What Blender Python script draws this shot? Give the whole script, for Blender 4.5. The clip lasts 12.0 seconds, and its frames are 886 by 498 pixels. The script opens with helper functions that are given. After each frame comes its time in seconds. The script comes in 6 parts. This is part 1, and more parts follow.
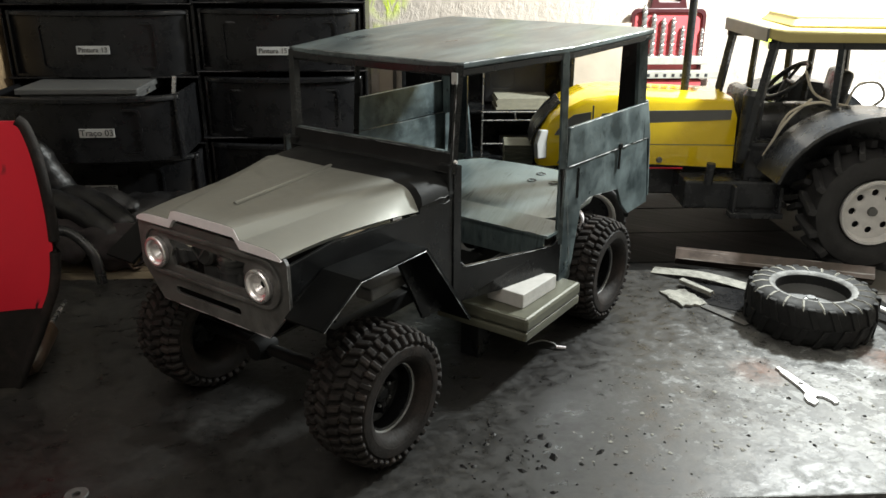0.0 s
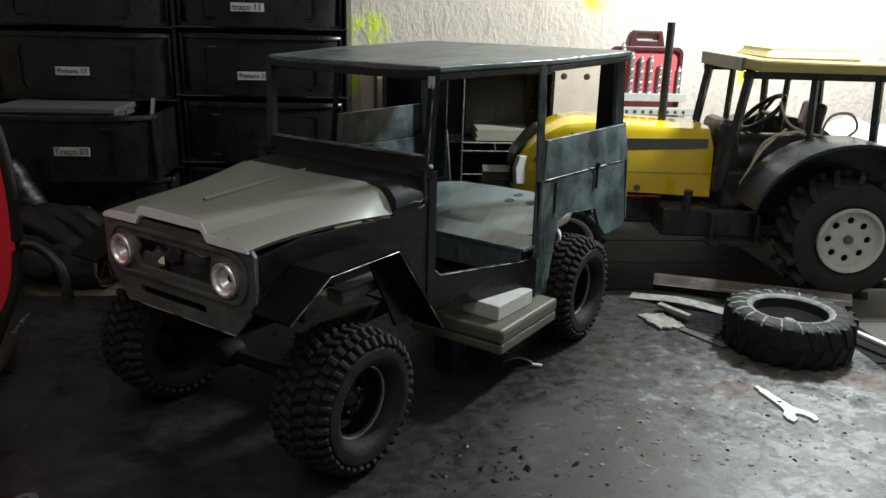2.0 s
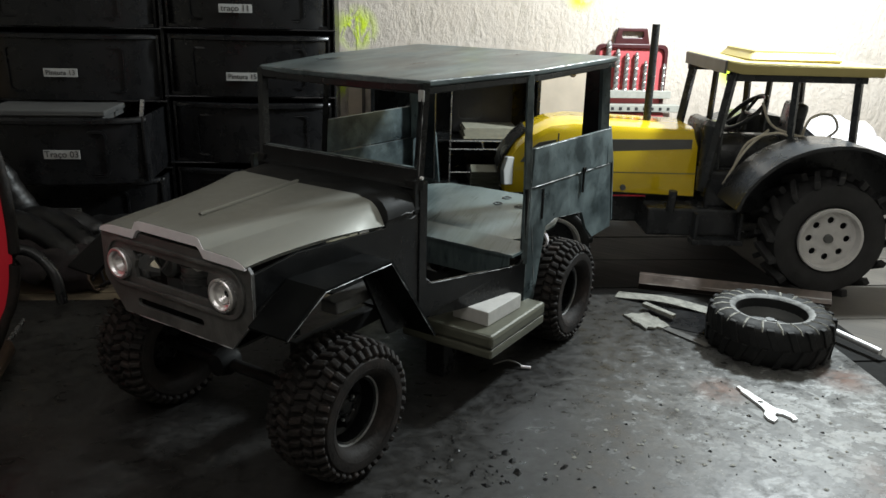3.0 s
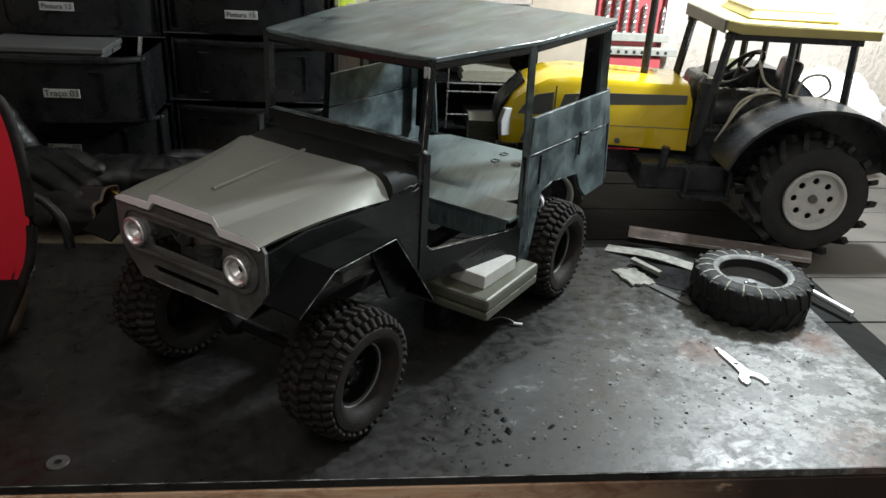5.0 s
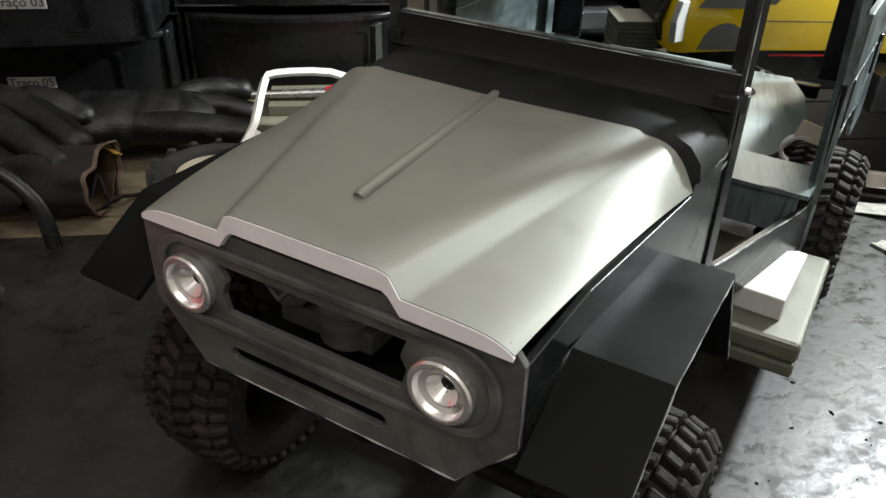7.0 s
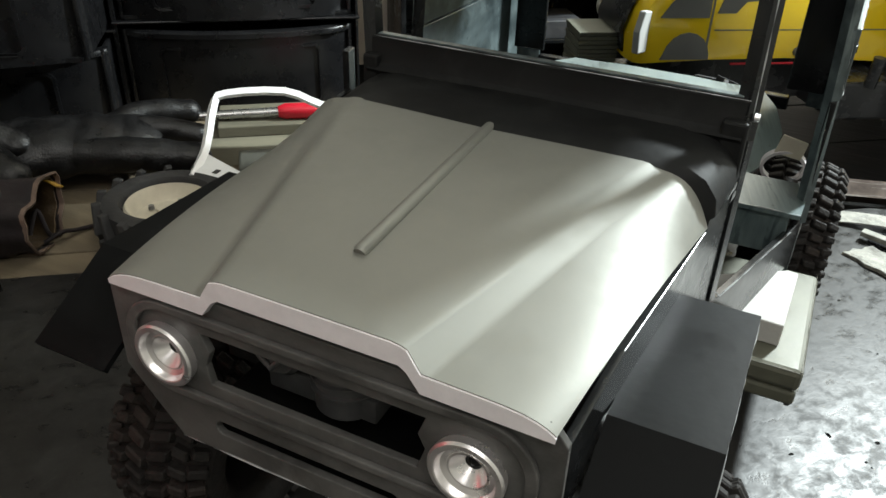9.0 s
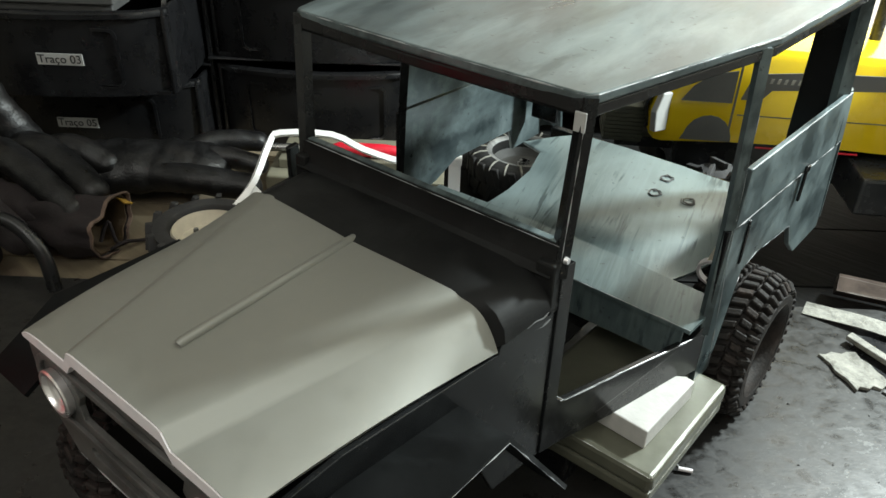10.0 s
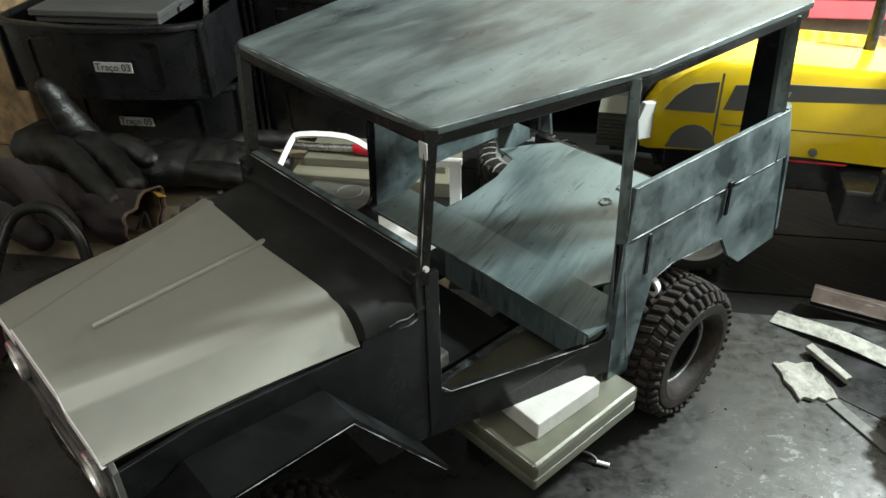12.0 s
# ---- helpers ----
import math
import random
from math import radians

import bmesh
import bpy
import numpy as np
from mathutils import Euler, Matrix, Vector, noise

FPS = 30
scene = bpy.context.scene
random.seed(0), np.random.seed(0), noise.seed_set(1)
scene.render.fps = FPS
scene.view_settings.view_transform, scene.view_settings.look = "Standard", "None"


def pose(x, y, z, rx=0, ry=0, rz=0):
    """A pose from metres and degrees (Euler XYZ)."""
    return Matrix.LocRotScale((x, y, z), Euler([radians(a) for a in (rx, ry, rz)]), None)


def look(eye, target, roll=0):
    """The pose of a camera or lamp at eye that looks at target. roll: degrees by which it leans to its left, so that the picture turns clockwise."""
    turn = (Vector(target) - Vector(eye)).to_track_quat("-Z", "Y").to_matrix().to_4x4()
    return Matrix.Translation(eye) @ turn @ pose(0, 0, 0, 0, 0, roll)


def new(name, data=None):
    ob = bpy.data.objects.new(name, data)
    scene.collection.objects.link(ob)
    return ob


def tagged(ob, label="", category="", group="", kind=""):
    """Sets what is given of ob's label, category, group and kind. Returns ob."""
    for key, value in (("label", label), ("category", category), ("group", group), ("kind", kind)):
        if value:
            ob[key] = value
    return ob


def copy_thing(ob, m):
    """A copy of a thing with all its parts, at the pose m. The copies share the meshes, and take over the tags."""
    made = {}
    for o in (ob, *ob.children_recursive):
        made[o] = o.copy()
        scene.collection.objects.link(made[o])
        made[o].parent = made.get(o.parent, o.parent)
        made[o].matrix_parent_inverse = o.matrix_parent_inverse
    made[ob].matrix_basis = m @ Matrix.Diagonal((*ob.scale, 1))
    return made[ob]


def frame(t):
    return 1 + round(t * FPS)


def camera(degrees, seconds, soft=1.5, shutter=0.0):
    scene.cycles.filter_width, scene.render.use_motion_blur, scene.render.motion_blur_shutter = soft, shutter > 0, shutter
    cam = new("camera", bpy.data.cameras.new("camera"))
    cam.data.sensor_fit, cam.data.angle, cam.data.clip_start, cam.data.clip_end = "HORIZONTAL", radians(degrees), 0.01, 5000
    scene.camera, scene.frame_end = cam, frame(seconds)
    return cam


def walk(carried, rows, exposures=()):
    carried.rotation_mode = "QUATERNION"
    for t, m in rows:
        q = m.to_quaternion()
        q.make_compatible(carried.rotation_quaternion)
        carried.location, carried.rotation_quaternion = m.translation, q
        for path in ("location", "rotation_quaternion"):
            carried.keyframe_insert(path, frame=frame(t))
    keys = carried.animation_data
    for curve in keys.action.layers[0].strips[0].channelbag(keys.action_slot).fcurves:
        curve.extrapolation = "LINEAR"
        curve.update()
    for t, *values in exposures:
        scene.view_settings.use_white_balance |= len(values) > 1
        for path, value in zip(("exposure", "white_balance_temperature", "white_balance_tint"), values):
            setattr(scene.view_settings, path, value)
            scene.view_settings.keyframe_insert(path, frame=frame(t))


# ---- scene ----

cam = camera(59.0, 12.0)
PATH = [
    (0, (0.5864, -0.5331, 0.4840), (0.0460, 0.2290, 0.1272), 0.16),
    (0.5, (0.6114, -0.5330, 0.4316), (0.0753, 0.2562, 0.1318), 0.65),
    (1, (0.6014, -0.5269, 0.4304), (0.0644, 0.2632, 0.1350), 1.22),
    (1.5, (0.5962, -0.5262, 0.4323), (0.0598, 0.2650, 0.1386), 1.42),
    (2, (0.5955, -0.5308, 0.4308), (0.0606, 0.2623, 0.1396), 1.47),
    (2.5, (0.5986, -0.5326, 0.4336), (0.0646, 0.2617, 0.1441), 1.48),
    (3, (0.5976, -0.5426, 0.4617), (0.0801, 0.2554, 0.1528), 1.39),
    (3.5, (0.5996, -0.5605, 0.5104), (0.0972, 0.2268, 0.1531), 1.94),
    (3.7, (0.6067, -0.5667, 0.5146), (0.1100, 0.2148, 0.1370), 2.25),
    (5.5, (0.5849, -0.5561, 0.5437), (0.1032, 0.2093, 0.1168), 3.42),
    (6, (0.5518, -0.4553, 0.5178), (0.0391, 0.2746, 0.0658), 2.69),
    (6.5, (0.3418, -0.3552, 0.4726), (-0.1520, 0.3574, -0.0257), 2.09),
    (6.7, (0.2544, -0.3340, 0.4452), (-0.2140, 0.3851, -0.0681), 1.84),
    (8.3, (0.1336, -0.2910, 0.3970), (-0.2308, 0.4734, -0.1350), 1.96),
    (8.5, (0.1429, -0.2863, 0.4054), (-0.2203, 0.4803, -0.1241), 1.99),
    (9, (0.1513, -0.2931, 0.4237), (-0.2165, 0.4805, -0.0923), 1.96),
    (9.5, (0.2075, -0.2879, 0.4663), (-0.2287, 0.4488, -0.0505), 2.14),
    (10, (0.3233, -0.2278, 0.5302), (-0.2085, 0.4335, 0.0012), 1.97),
    (10.5, (0.3615, -0.2052, 0.5460), (-0.2203, 0.4087, 0.0125), 0.98),
    (11, (0.3749, -0.2092, 0.5539), (-0.2121, 0.3983, 0.0187), 0.43),
    (11.5, (0.3918, -0.1994, 0.5664), (-0.2010, 0.3979, 0.0262), -0.24),
    (12, (0.4762, -0.1540, 0.5831), (-0.1542, 0.3984, 0.0376), -1.54),
]
walk(cam, [(t, look(eye, target, roll)) for t, eye, target, roll in PATH],
     [(0.0, 0.95, 6700, 13), (0.5, 0.40, 6350, 12), (2.5, 0.29, 6350, 12), (3.5, 0.36, 6350, 12), (5.5, 0.60, 6300, 13), (6.0, 0.70, 6400, 13), (6.5, 1.3, 6550, 13), (8.5, 1.48, 6400, 11), (9.5, 1.21, 6450, 9), (10.5, 1.29, 6450, 7), (12.0, 1.25, 6500, 7)])

# ---------------------------------------------------------------- light
world = bpy.data.worlds.new("workshop_dusk")
scene.world = world
world.use_nodes = True
world.node_tree.nodes["Background"].inputs[0].default_value = (0.75, 0.85, 1.0, 1)
world.node_tree.nodes["Background"].inputs[1].default_value = 0.03

U = 0.135          # metres in one unit of the model's own plan
TURN = 38.3        # the bench's front edge against the model's cross axis


def on_bench(u, v, z=0.0):
    """Plan units along and across the bench, to plan units of the model."""
    c, s = math.cos(radians(TURN)), math.sin(radians(TURN))
    return Vector((u * c - v * s, u * s + v * c, z))


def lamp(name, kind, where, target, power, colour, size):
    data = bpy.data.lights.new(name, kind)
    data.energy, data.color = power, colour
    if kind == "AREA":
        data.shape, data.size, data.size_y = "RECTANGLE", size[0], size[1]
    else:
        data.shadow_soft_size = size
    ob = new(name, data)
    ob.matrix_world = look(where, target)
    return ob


lamp("work_light", "POINT", on_bench(7.4, 3.75, 6.0) * U, on_bench(6.3, 4.0, 0) * U, 51, (0.905, 1.0, 0.995), 0.05)
# Added fill lamp, unseen: stands in for the diffuse light of the room.
lamp("room_fill", "AREA", on_bench(-1.0, -6.0, 11.5) * U, on_bench(-1.0, -2.0, 0) * U, 6.5, (1.0, 0.975, 0.915), (1.3, 1.3))

# ---------------------------------------------------------------- materials


def material(name, base, rough=0.5, metal=0.0, vary=0.25, scale=40.0, bump=0.15, stain=None, stain_amount=0.5, stain_scale=8.0, stretch=(1, 1, 1), fine=6.0, spec=0.5, rough_vary=0.1, coat=0.0):
    """A surface whose colour, gloss and relief vary at two scales. Scales are in repeats a metre."""
    m = bpy.data.materials.new(name)
    m.use_nodes = True
    nt = m.node_tree
    n, l = nt.nodes, nt.links
    b = n["Principled BSDF"]
    tc = n.new("ShaderNodeTexCoord")
    mp = n.new("ShaderNodeMapping")
    mp.inputs["Scale"].default_value = stretch
    l.new(tc.outputs["Object"], mp.inputs["Vector"])
    info = n.new("ShaderNodeObjectInfo")
    shift = n.new("ShaderNodeVectorMath")
    shift.operation = "ADD"
    mul = n.new("ShaderNodeMath")
    mul.operation = "MULTIPLY"
    mul.inputs[1].default_value = 7.0
    l.new(info.outputs["Random"], mul.inputs[0])
    l.new(mp.outputs[0], shift.inputs[0])
    l.new(mul.outputs[0], shift.inputs[1])
    n1 = n.new("ShaderNodeTexNoise")
    n1.inputs["Scale"].default_value, n1.inputs["Detail"].default_value = scale, 8
    n1.inputs["Roughness"].default_value = 0.65
    l.new(shift.outputs[0], n1.inputs["Vector"])
    n2 = n.new("ShaderNodeTexNoise")
    n2.inputs["Scale"].default_value, n2.inputs["Detail"].default_value = scale * fine, 4
    l.new(shift.outputs[0], n2.inputs["Vector"])
    r = n.new("ShaderNodeMapRange")
    r.inputs["From Min"].default_value, r.inputs["From Max"].default_value = 0.3, 0.7
    r.inputs["To Min"].default_value, r.inputs["To Max"].default_value = 1 - vary, 1 + vary
    l.new(n1.outputs["Fac"], r.inputs["Value"])
    c = n.new("ShaderNodeMix")
    c.data_type, c.blend_type = "RGBA", "MULTIPLY"
    c.inputs["Factor"].default_value = 1
    c.inputs["A"].default_value = (*base, 1)
    l.new(r.outputs[0], c.inputs["B"])
    out = c.outputs["Result"]
    if stain:
        n3 = n.new("ShaderNodeTexNoise")
        n3.inputs["Scale"].default_value, n3.inputs["Detail"].default_value = stain_scale, 10
        n3.inputs["Roughness"].default_value = 0.7
        n3.inputs["Distortion"].default_value = 0.4
        l.new(shift.outputs[0], n3.inputs["Vector"])
        ra = n.new("ShaderNodeValToRGB")
        ra.color_ramp.elements[0].position, ra.color_ramp.elements[1].position = 0.62 - 0.25 * stain_amount, 0.72
        l.new(n3.outputs["Fac"], ra.inputs[0])
        k = n.new("ShaderNodeMix")
        k.data_type = "RGBA"
        k.inputs["B"].default_value = (*stain, 1)
        l.new(ra.outputs[0], k.inputs["Factor"])
        l.new(out, k.inputs["A"])
        out = k.outputs["Result"]
    l.new(out, b.inputs["Base Color"])
    rr = n.new("ShaderNodeMapRange")
    rr.inputs["To Min"].default_value, rr.inputs["To Max"].default_value = max(0.03, rough - rough_vary), min(1, rough + rough_vary)
    rr.inputs["From Min"].default_value, rr.inputs["From Max"].default_value = 0.3, 0.7
    l.new(n1.outputs["Fac"], rr.inputs["Value"])
    l.new(rr.outputs[0], b.inputs["Roughness"])
    b.inputs["Metallic"].default_value = metal
    b.inputs["Specular IOR Level"].default_value = spec
    b.inputs["Coat Weight"].default_value = coat
    if bump:
        add = n.new("ShaderNodeMath")
        add.operation = "ADD"
        l.new(n1.outputs["Fac"], add.inputs[0])
        l.new(n2.outputs["Fac"], add.inputs[1])
        bp = n.new("ShaderNodeBump")
        bp.inputs["Strength"].default_value, bp.inputs["Distance"].default_value = bump, 0.002
        l.new(add.outputs[0], bp.inputs["Height"])
        l.new(bp.outputs[0], b.inputs["Normal"])
    return m


M = {}
M["black_sheet"] = material("black_sheet", (0.0066, 0.0069, 0.0073), 0.24, vary=0.4, scale=22, stain=(0.018, 0.0195, 0.0205), stain_amount=0.42, bump=0.06, rough_vary=0.09, spec=0.34)
M["satin_black"] = material("satin_black", (0.0066, 0.0067, 0.0067), 0.58, vary=0.4, scale=26, stain=(0.018, 0.0185, 0.018), stain_amount=0.38, stain_scale=10, bump=0.08, rough_vary=0.1, spec=0.18)
M["fender_black"] = material("fender_black", (0.0048, 0.0052, 0.0054), 0.44, vary=0.45, scale=22, stain=(0.018, 0.020, 0.021), stain_amount=0.42, bump=0.06, rough_vary=0.12, spec=0.07)
M["silver_paint"] = material("silver_paint", (0.226, 0.226, 0.203), 0.50, metal=0.42, vary=0.025, scale=60, bump=0.015)
M["room_wall"] = material("room_wall", (0.42, 0.40, 0.36), 0.9, vary=0.1, scale=4, bump=0.2)
M["white_edge"] = material("white_edge", (0.74, 0.70, 0.72), 0.55, vary=0.08, scale=80, bump=0.1)
M["rubber"] = material("rubber", (0.0150, 0.0130, 0.0120), 0.68, vary=0.45, scale=60, bump=0.35, stain=(0.038, 0.028, 0.024), stain_amount=0.40, stain_scale=22, spec=0.18)
M["black_plastic"] = material("black_plastic", (0.0075, 0.0075, 0.0082), 0.30, vary=0.2, scale=30, bump=0.04, spec=0.4)


def nodes_of(name):
    m = bpy.data.materials.new(name)
    m.use_nodes = True
    return m, m.node_tree.nodes, m.node_tree.links, m.node_tree.nodes["Principled BSDF"]


def noise_node(n, l, vec, scale, detail=8.0, rough=0.6, distort=0.0):
    k = n.new("ShaderNodeTexNoise")
    k.inputs["Scale"].default_value, k.inputs["Detail"].default_value = scale, detail
    k.inputs["Roughness"].default_value, k.inputs["Distortion"].default_value = rough, distort
    l.new(vec, k.inputs["Vector"])
    return k.outputs["Fac"]


def ramp(n, l, value, lo, hi, a=0.0, b=1.0):
    k = n.new("ShaderNodeMapRange")
    k.inputs["From Min"].default_value, k.inputs["From Max"].default_value = lo, hi
    k.inputs["To Min"].default_value, k.inputs["To Max"].default_value = a, b
    l.new(value, k.inputs["Value"])
    return k.outputs[0]


def mixed(n, l, fac, a, b):
    k = n.new("ShaderNodeMix")
    k.data_type = "RGBA"
    l.new(fac, k.inputs["Factor"])
    for key, v in (("A", a), ("B", b)):
        if isinstance(v, tuple):
            k.inputs[key].default_value = (*v, 1)
        else:
            l.new(v, k.inputs[key])
    return k.outputs["Result"]


def times(n, l, a, b):
    k = n.new("ShaderNodeMath")
    k.operation = "MULTIPLY"
    l.new(a, k.inputs[0])
    if isinstance(b, float):
        k.inputs[1].default_value = b
    else:
        l.new(b, k.inputs[1])
    return k.outputs[0]


def near_spot(n, l, vec, spot, r0, r1):
    """1 within r0 of a spot, 0 beyond r1."""
    k = n.new("ShaderNodeVectorMath")
    k.operation = "DISTANCE"
    l.new(vec, k.inputs[0])
    k.inputs[1].default_value = tuple(spot)
    return ramp(n, l, k.outputs["Value"], r1, r0)


def stretched(n, l, vec, scale, turn=0.0):
    """Turns the pattern by some degrees about z after stretching it."""
    if turn:
        k = n.new("ShaderNodeMapping")
        k.inputs["Rotation"].default_value = (0, 0, -radians(turn))
        l.new(vec, k.inputs["Vector"])
        vec = k.outputs[0]
    k = n.new("ShaderNodeMapping")
    k.inputs["Scale"].default_value = scale
    l.new(vec, k.inputs["Vector"])
    return k.outputs[0]


def relief(n, l, height, strength, distance, bsdf):
    k = n.new("ShaderNodeBump")
    k.inputs["Strength"].default_value, k.inputs["Distance"].default_value = strength, distance
    l.new(height, k.inputs["Height"])
    l.new(k.outputs[0], bsdf.inputs["Normal"])


def bench_material():
    """Black paint worn to grey, with pale flaked scuffs, rust blooms, scratches and dark oil; the lamp's sheen on the
    front corner is painted in as paler colour.
    """
    m, n, l, b = nodes_of("bench_top")
    v = n.new("ShaderNodeTexCoord").outputs["Object"]
    big = noise_node(n, l, v, 6.0, 6, 0.6)
    mid = noise_node(n, l, v, 22.0, 12, 0.72, 0.4)
    flake = noise_node(n, l, stretched(n, l, v, (1, 1.4, 1), 50), 48.0, 15, 0.66, 0.3)
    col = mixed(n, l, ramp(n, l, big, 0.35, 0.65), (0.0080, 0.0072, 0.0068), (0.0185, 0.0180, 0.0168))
    # Greyer towards the front corner: the lamp's pool there is put into the paint.
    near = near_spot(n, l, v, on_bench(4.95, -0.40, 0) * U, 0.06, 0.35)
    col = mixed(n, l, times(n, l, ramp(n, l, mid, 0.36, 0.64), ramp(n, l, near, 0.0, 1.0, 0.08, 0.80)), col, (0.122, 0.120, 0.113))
    # Real flaking, made paler still for the lamp's sheen painted at this corner.
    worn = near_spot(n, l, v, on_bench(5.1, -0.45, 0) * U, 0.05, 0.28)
    both = n.new("ShaderNodeMath")
    both.operation = "MULTIPLY_ADD"
    l.new(mid, both.inputs[0])
    both.inputs[1].default_value = 0.5
    l.new(flake, both.inputs[2])
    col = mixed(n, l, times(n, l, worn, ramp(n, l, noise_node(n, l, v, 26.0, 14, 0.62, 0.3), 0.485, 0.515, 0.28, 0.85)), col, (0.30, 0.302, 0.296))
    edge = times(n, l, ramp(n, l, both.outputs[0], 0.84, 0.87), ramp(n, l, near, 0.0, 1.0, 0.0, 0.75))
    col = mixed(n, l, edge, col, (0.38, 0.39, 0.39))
    pits = ramp(n, l, noise_node(n, l, stretched(n, l, v, (1, 1.5, 1), TURN), 58.0, 10, 0.6, 0.5), 0.585, 0.605, 0.0, 0.62)
    col = mixed(n, l, times(n, l, pits, ramp(n, l, near, 0.0, 0.7, 0.25, 1.0)), col, (0.034, 0.033, 0.031))
    grain = noise_node(n, l, v, 130.0, 9, 0.7)
    dark = n.new("ShaderNodeMix")
    dark.data_type, dark.blend_type = "RGBA", "MULTIPLY"
    dark.inputs["Factor"].default_value = 1.0
    l.new(col, dark.inputs["A"])
    l.new(ramp(n, l, grain, 0.35, 0.65, 0.78, 1.22), dark.inputs["B"])
    col = dark.outputs["Result"]
    stain = ramp(n, l, noise_node(n, l, v, 13.0, 13, 0.66, 0.3), 0.53, 0.60, 0.0, 0.28)
    col = mixed(n, l, stain, col, (0.018, 0.017, 0.016))
    for turn, amount in ((35, 0.6), (-48, 0.5), (80, 0.45), (8, 0.4)):
        scratch = noise_node(n, l, stretched(n, l, v, (1, 14, 1), turn), 30.0, 5, 0.6)
        broken = ramp(n, l, noise_node(n, l, v, 11.0 + 0.1 * turn, 3), 0.60, 0.66)
        col = mixed(n, l, times(n, l, times(n, l, ramp(n, l, scratch, 0.615, 0.64), broken), times(n, l, ramp(n, l, near, 0.0, 0.8, 0.12, 1.0), amount)), col, (0.34, 0.34, 0.32))
    for spot, r in (((4.18, 0.33, 0), 0.034), ((5.48, 0.50, 0), 0.036), ((5.0, -1.2, 0), 0.05)):
        col = mixed(n, l, times(n, l, near_spot(n, l, v, on_bench(*spot) * U, 0.0, r * 1.25), ramp(n, l, mid, 0.40, 0.54, 0.0, 0.85)), col, (0.135, 0.060, 0.034))
    col = mixed(n, l, ramp(n, l, noise_node(n, l, v, 48.0, 6, 0.6, 0.3), 0.66, 0.69, 0.0, 0.6), col, (0.012, 0.011, 0.011))
    specks = times(n, l, ramp(n, l, noise_node(n, l, v, 230.0, 2, 0.5), 0.655, 0.68), ramp(n, l, noise_node(n, l, v, 19.0, 4), 0.46, 0.62, 0.0, 0.7))
    l.new(mixed(n, l, times(n, l, specks, ramp(n, l, near, 0.0, 0.6, 0.04, 1.0)), col, (0.33, 0.33, 0.31)), b.inputs["Base Color"])
    l.new(ramp(n, l, both.outputs[0], 0.62, 0.88, 0.27, 0.60), b.inputs["Roughness"])
    b.inputs["Specular IOR Level"].default_value = 0.38
    relief(n, l, both.outputs[0], 0.22, 0.0012, b)
    return m


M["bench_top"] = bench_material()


def wall_material():
    """Coarse cream plaster, dragged upright, with dabs of fluorescent yellow-green."""
    m, n, l, b = nodes_of("plaster")
    v = n.new("ShaderNodeTexCoord").outputs["Object"]
    drag = noise_node(n, l, stretched(n, l, v, (1, 1, 0.42)), 46.0, 7, 0.62, 0.5)
    grain = noise_node(n, l, v, 90.0, 5, 0.6)
    col = mixed(n, l, ramp(n, l, noise_node(n, l, v, 3.0, 6), 0.3, 0.7), (0.50, 0.43, 0.365), (0.57, 0.51, 0.455))
    col = mixed(n, l, ramp(n, l, drag, 0.30, 0.45, 0.5, 0.0), col, (0.34, 0.30, 0.24))
    for u, z, r in ((0.72, 2.86, 0.042), (0.52, 2.06, 0.046), (4.45, 3.45, 0.030), (7.25, 2.3, 0.035), (2.7, 3.75, 0.03)):
        dab = times(n, l, near_spot(n, l, v, on_bench(u, 7.6, z) * U, r * 0.5, r * 1.3), ramp(n, l, drag, 0.38, 0.50))
        col = mixed(n, l, dab, col, (0.62, 0.78, 0.04))
    l.new(col, b.inputs["Base Color"])
    b.inputs["Roughness"].default_value = 0.9
    both = n.new("ShaderNodeMath")
    both.operation = "MULTIPLY_ADD"
    l.new(grain, both.inputs[0])
    both.inputs[1].default_value = 0.55
    l.new(drag, both.inputs[2])
    relief(n, l, both.outputs[0], 0.9, 0.006, b)
    return m


def primer_material(name, turn, fine, strength, tone=1.0):
    """Dark sheet wiped with pale blue-grey primer: clouds and slanting wipe marks."""
    m, n, l, b = nodes_of(name)
    v = n.new("ShaderNodeTexCoord").outputs["Object"]
    cloud = noise_node(n, l, stretched(n, l, v, (1.3, 0.5, 1.4), turn * 0.7), 13.0, 6, 0.6, 0.3)
    wipe = noise_node(n, l, stretched(n, l, v, (fine, 0.8, 2.0), turn), 10.0, 9, 0.6, 0.3)
    col = mixed(n, l, ramp(n, l, cloud, 0.32, 0.66), tuple(tone * c for c in (0.022, 0.030, 0.0325)), tuple(tone * c for c in (0.108, 0.138, 0.142)))
    col = mixed(n, l, ramp(n, l, wipe, 0.48, 0.68, 0.0, strength), col, tuple(tone * c for c in (0.19, 0.235, 0.24)))
    col = mixed(n, l, ramp(n, l, wipe, 0.44, 0.34, 0.0, strength), col, tuple(tone * c for c in (0.013, 0.020, 0.0215)))
    chips = times(n, l, ramp(n, l, noise_node(n, l, v, 150.0, 3, 0.5), 0.68, 0.70), 0.6)
    col = mixed(n, l, chips, col, (0.02, 0.024, 0.025))
    l.new(col, b.inputs["Base Color"])
    l.new(ramp(n, l, cloud, 0.3, 0.7, 0.26, 0.44), b.inputs["Roughness"])
    b.inputs["Metallic"].default_value = 0.25
    relief(n, l, wipe, 0.12, 0.0008, b)
    return m


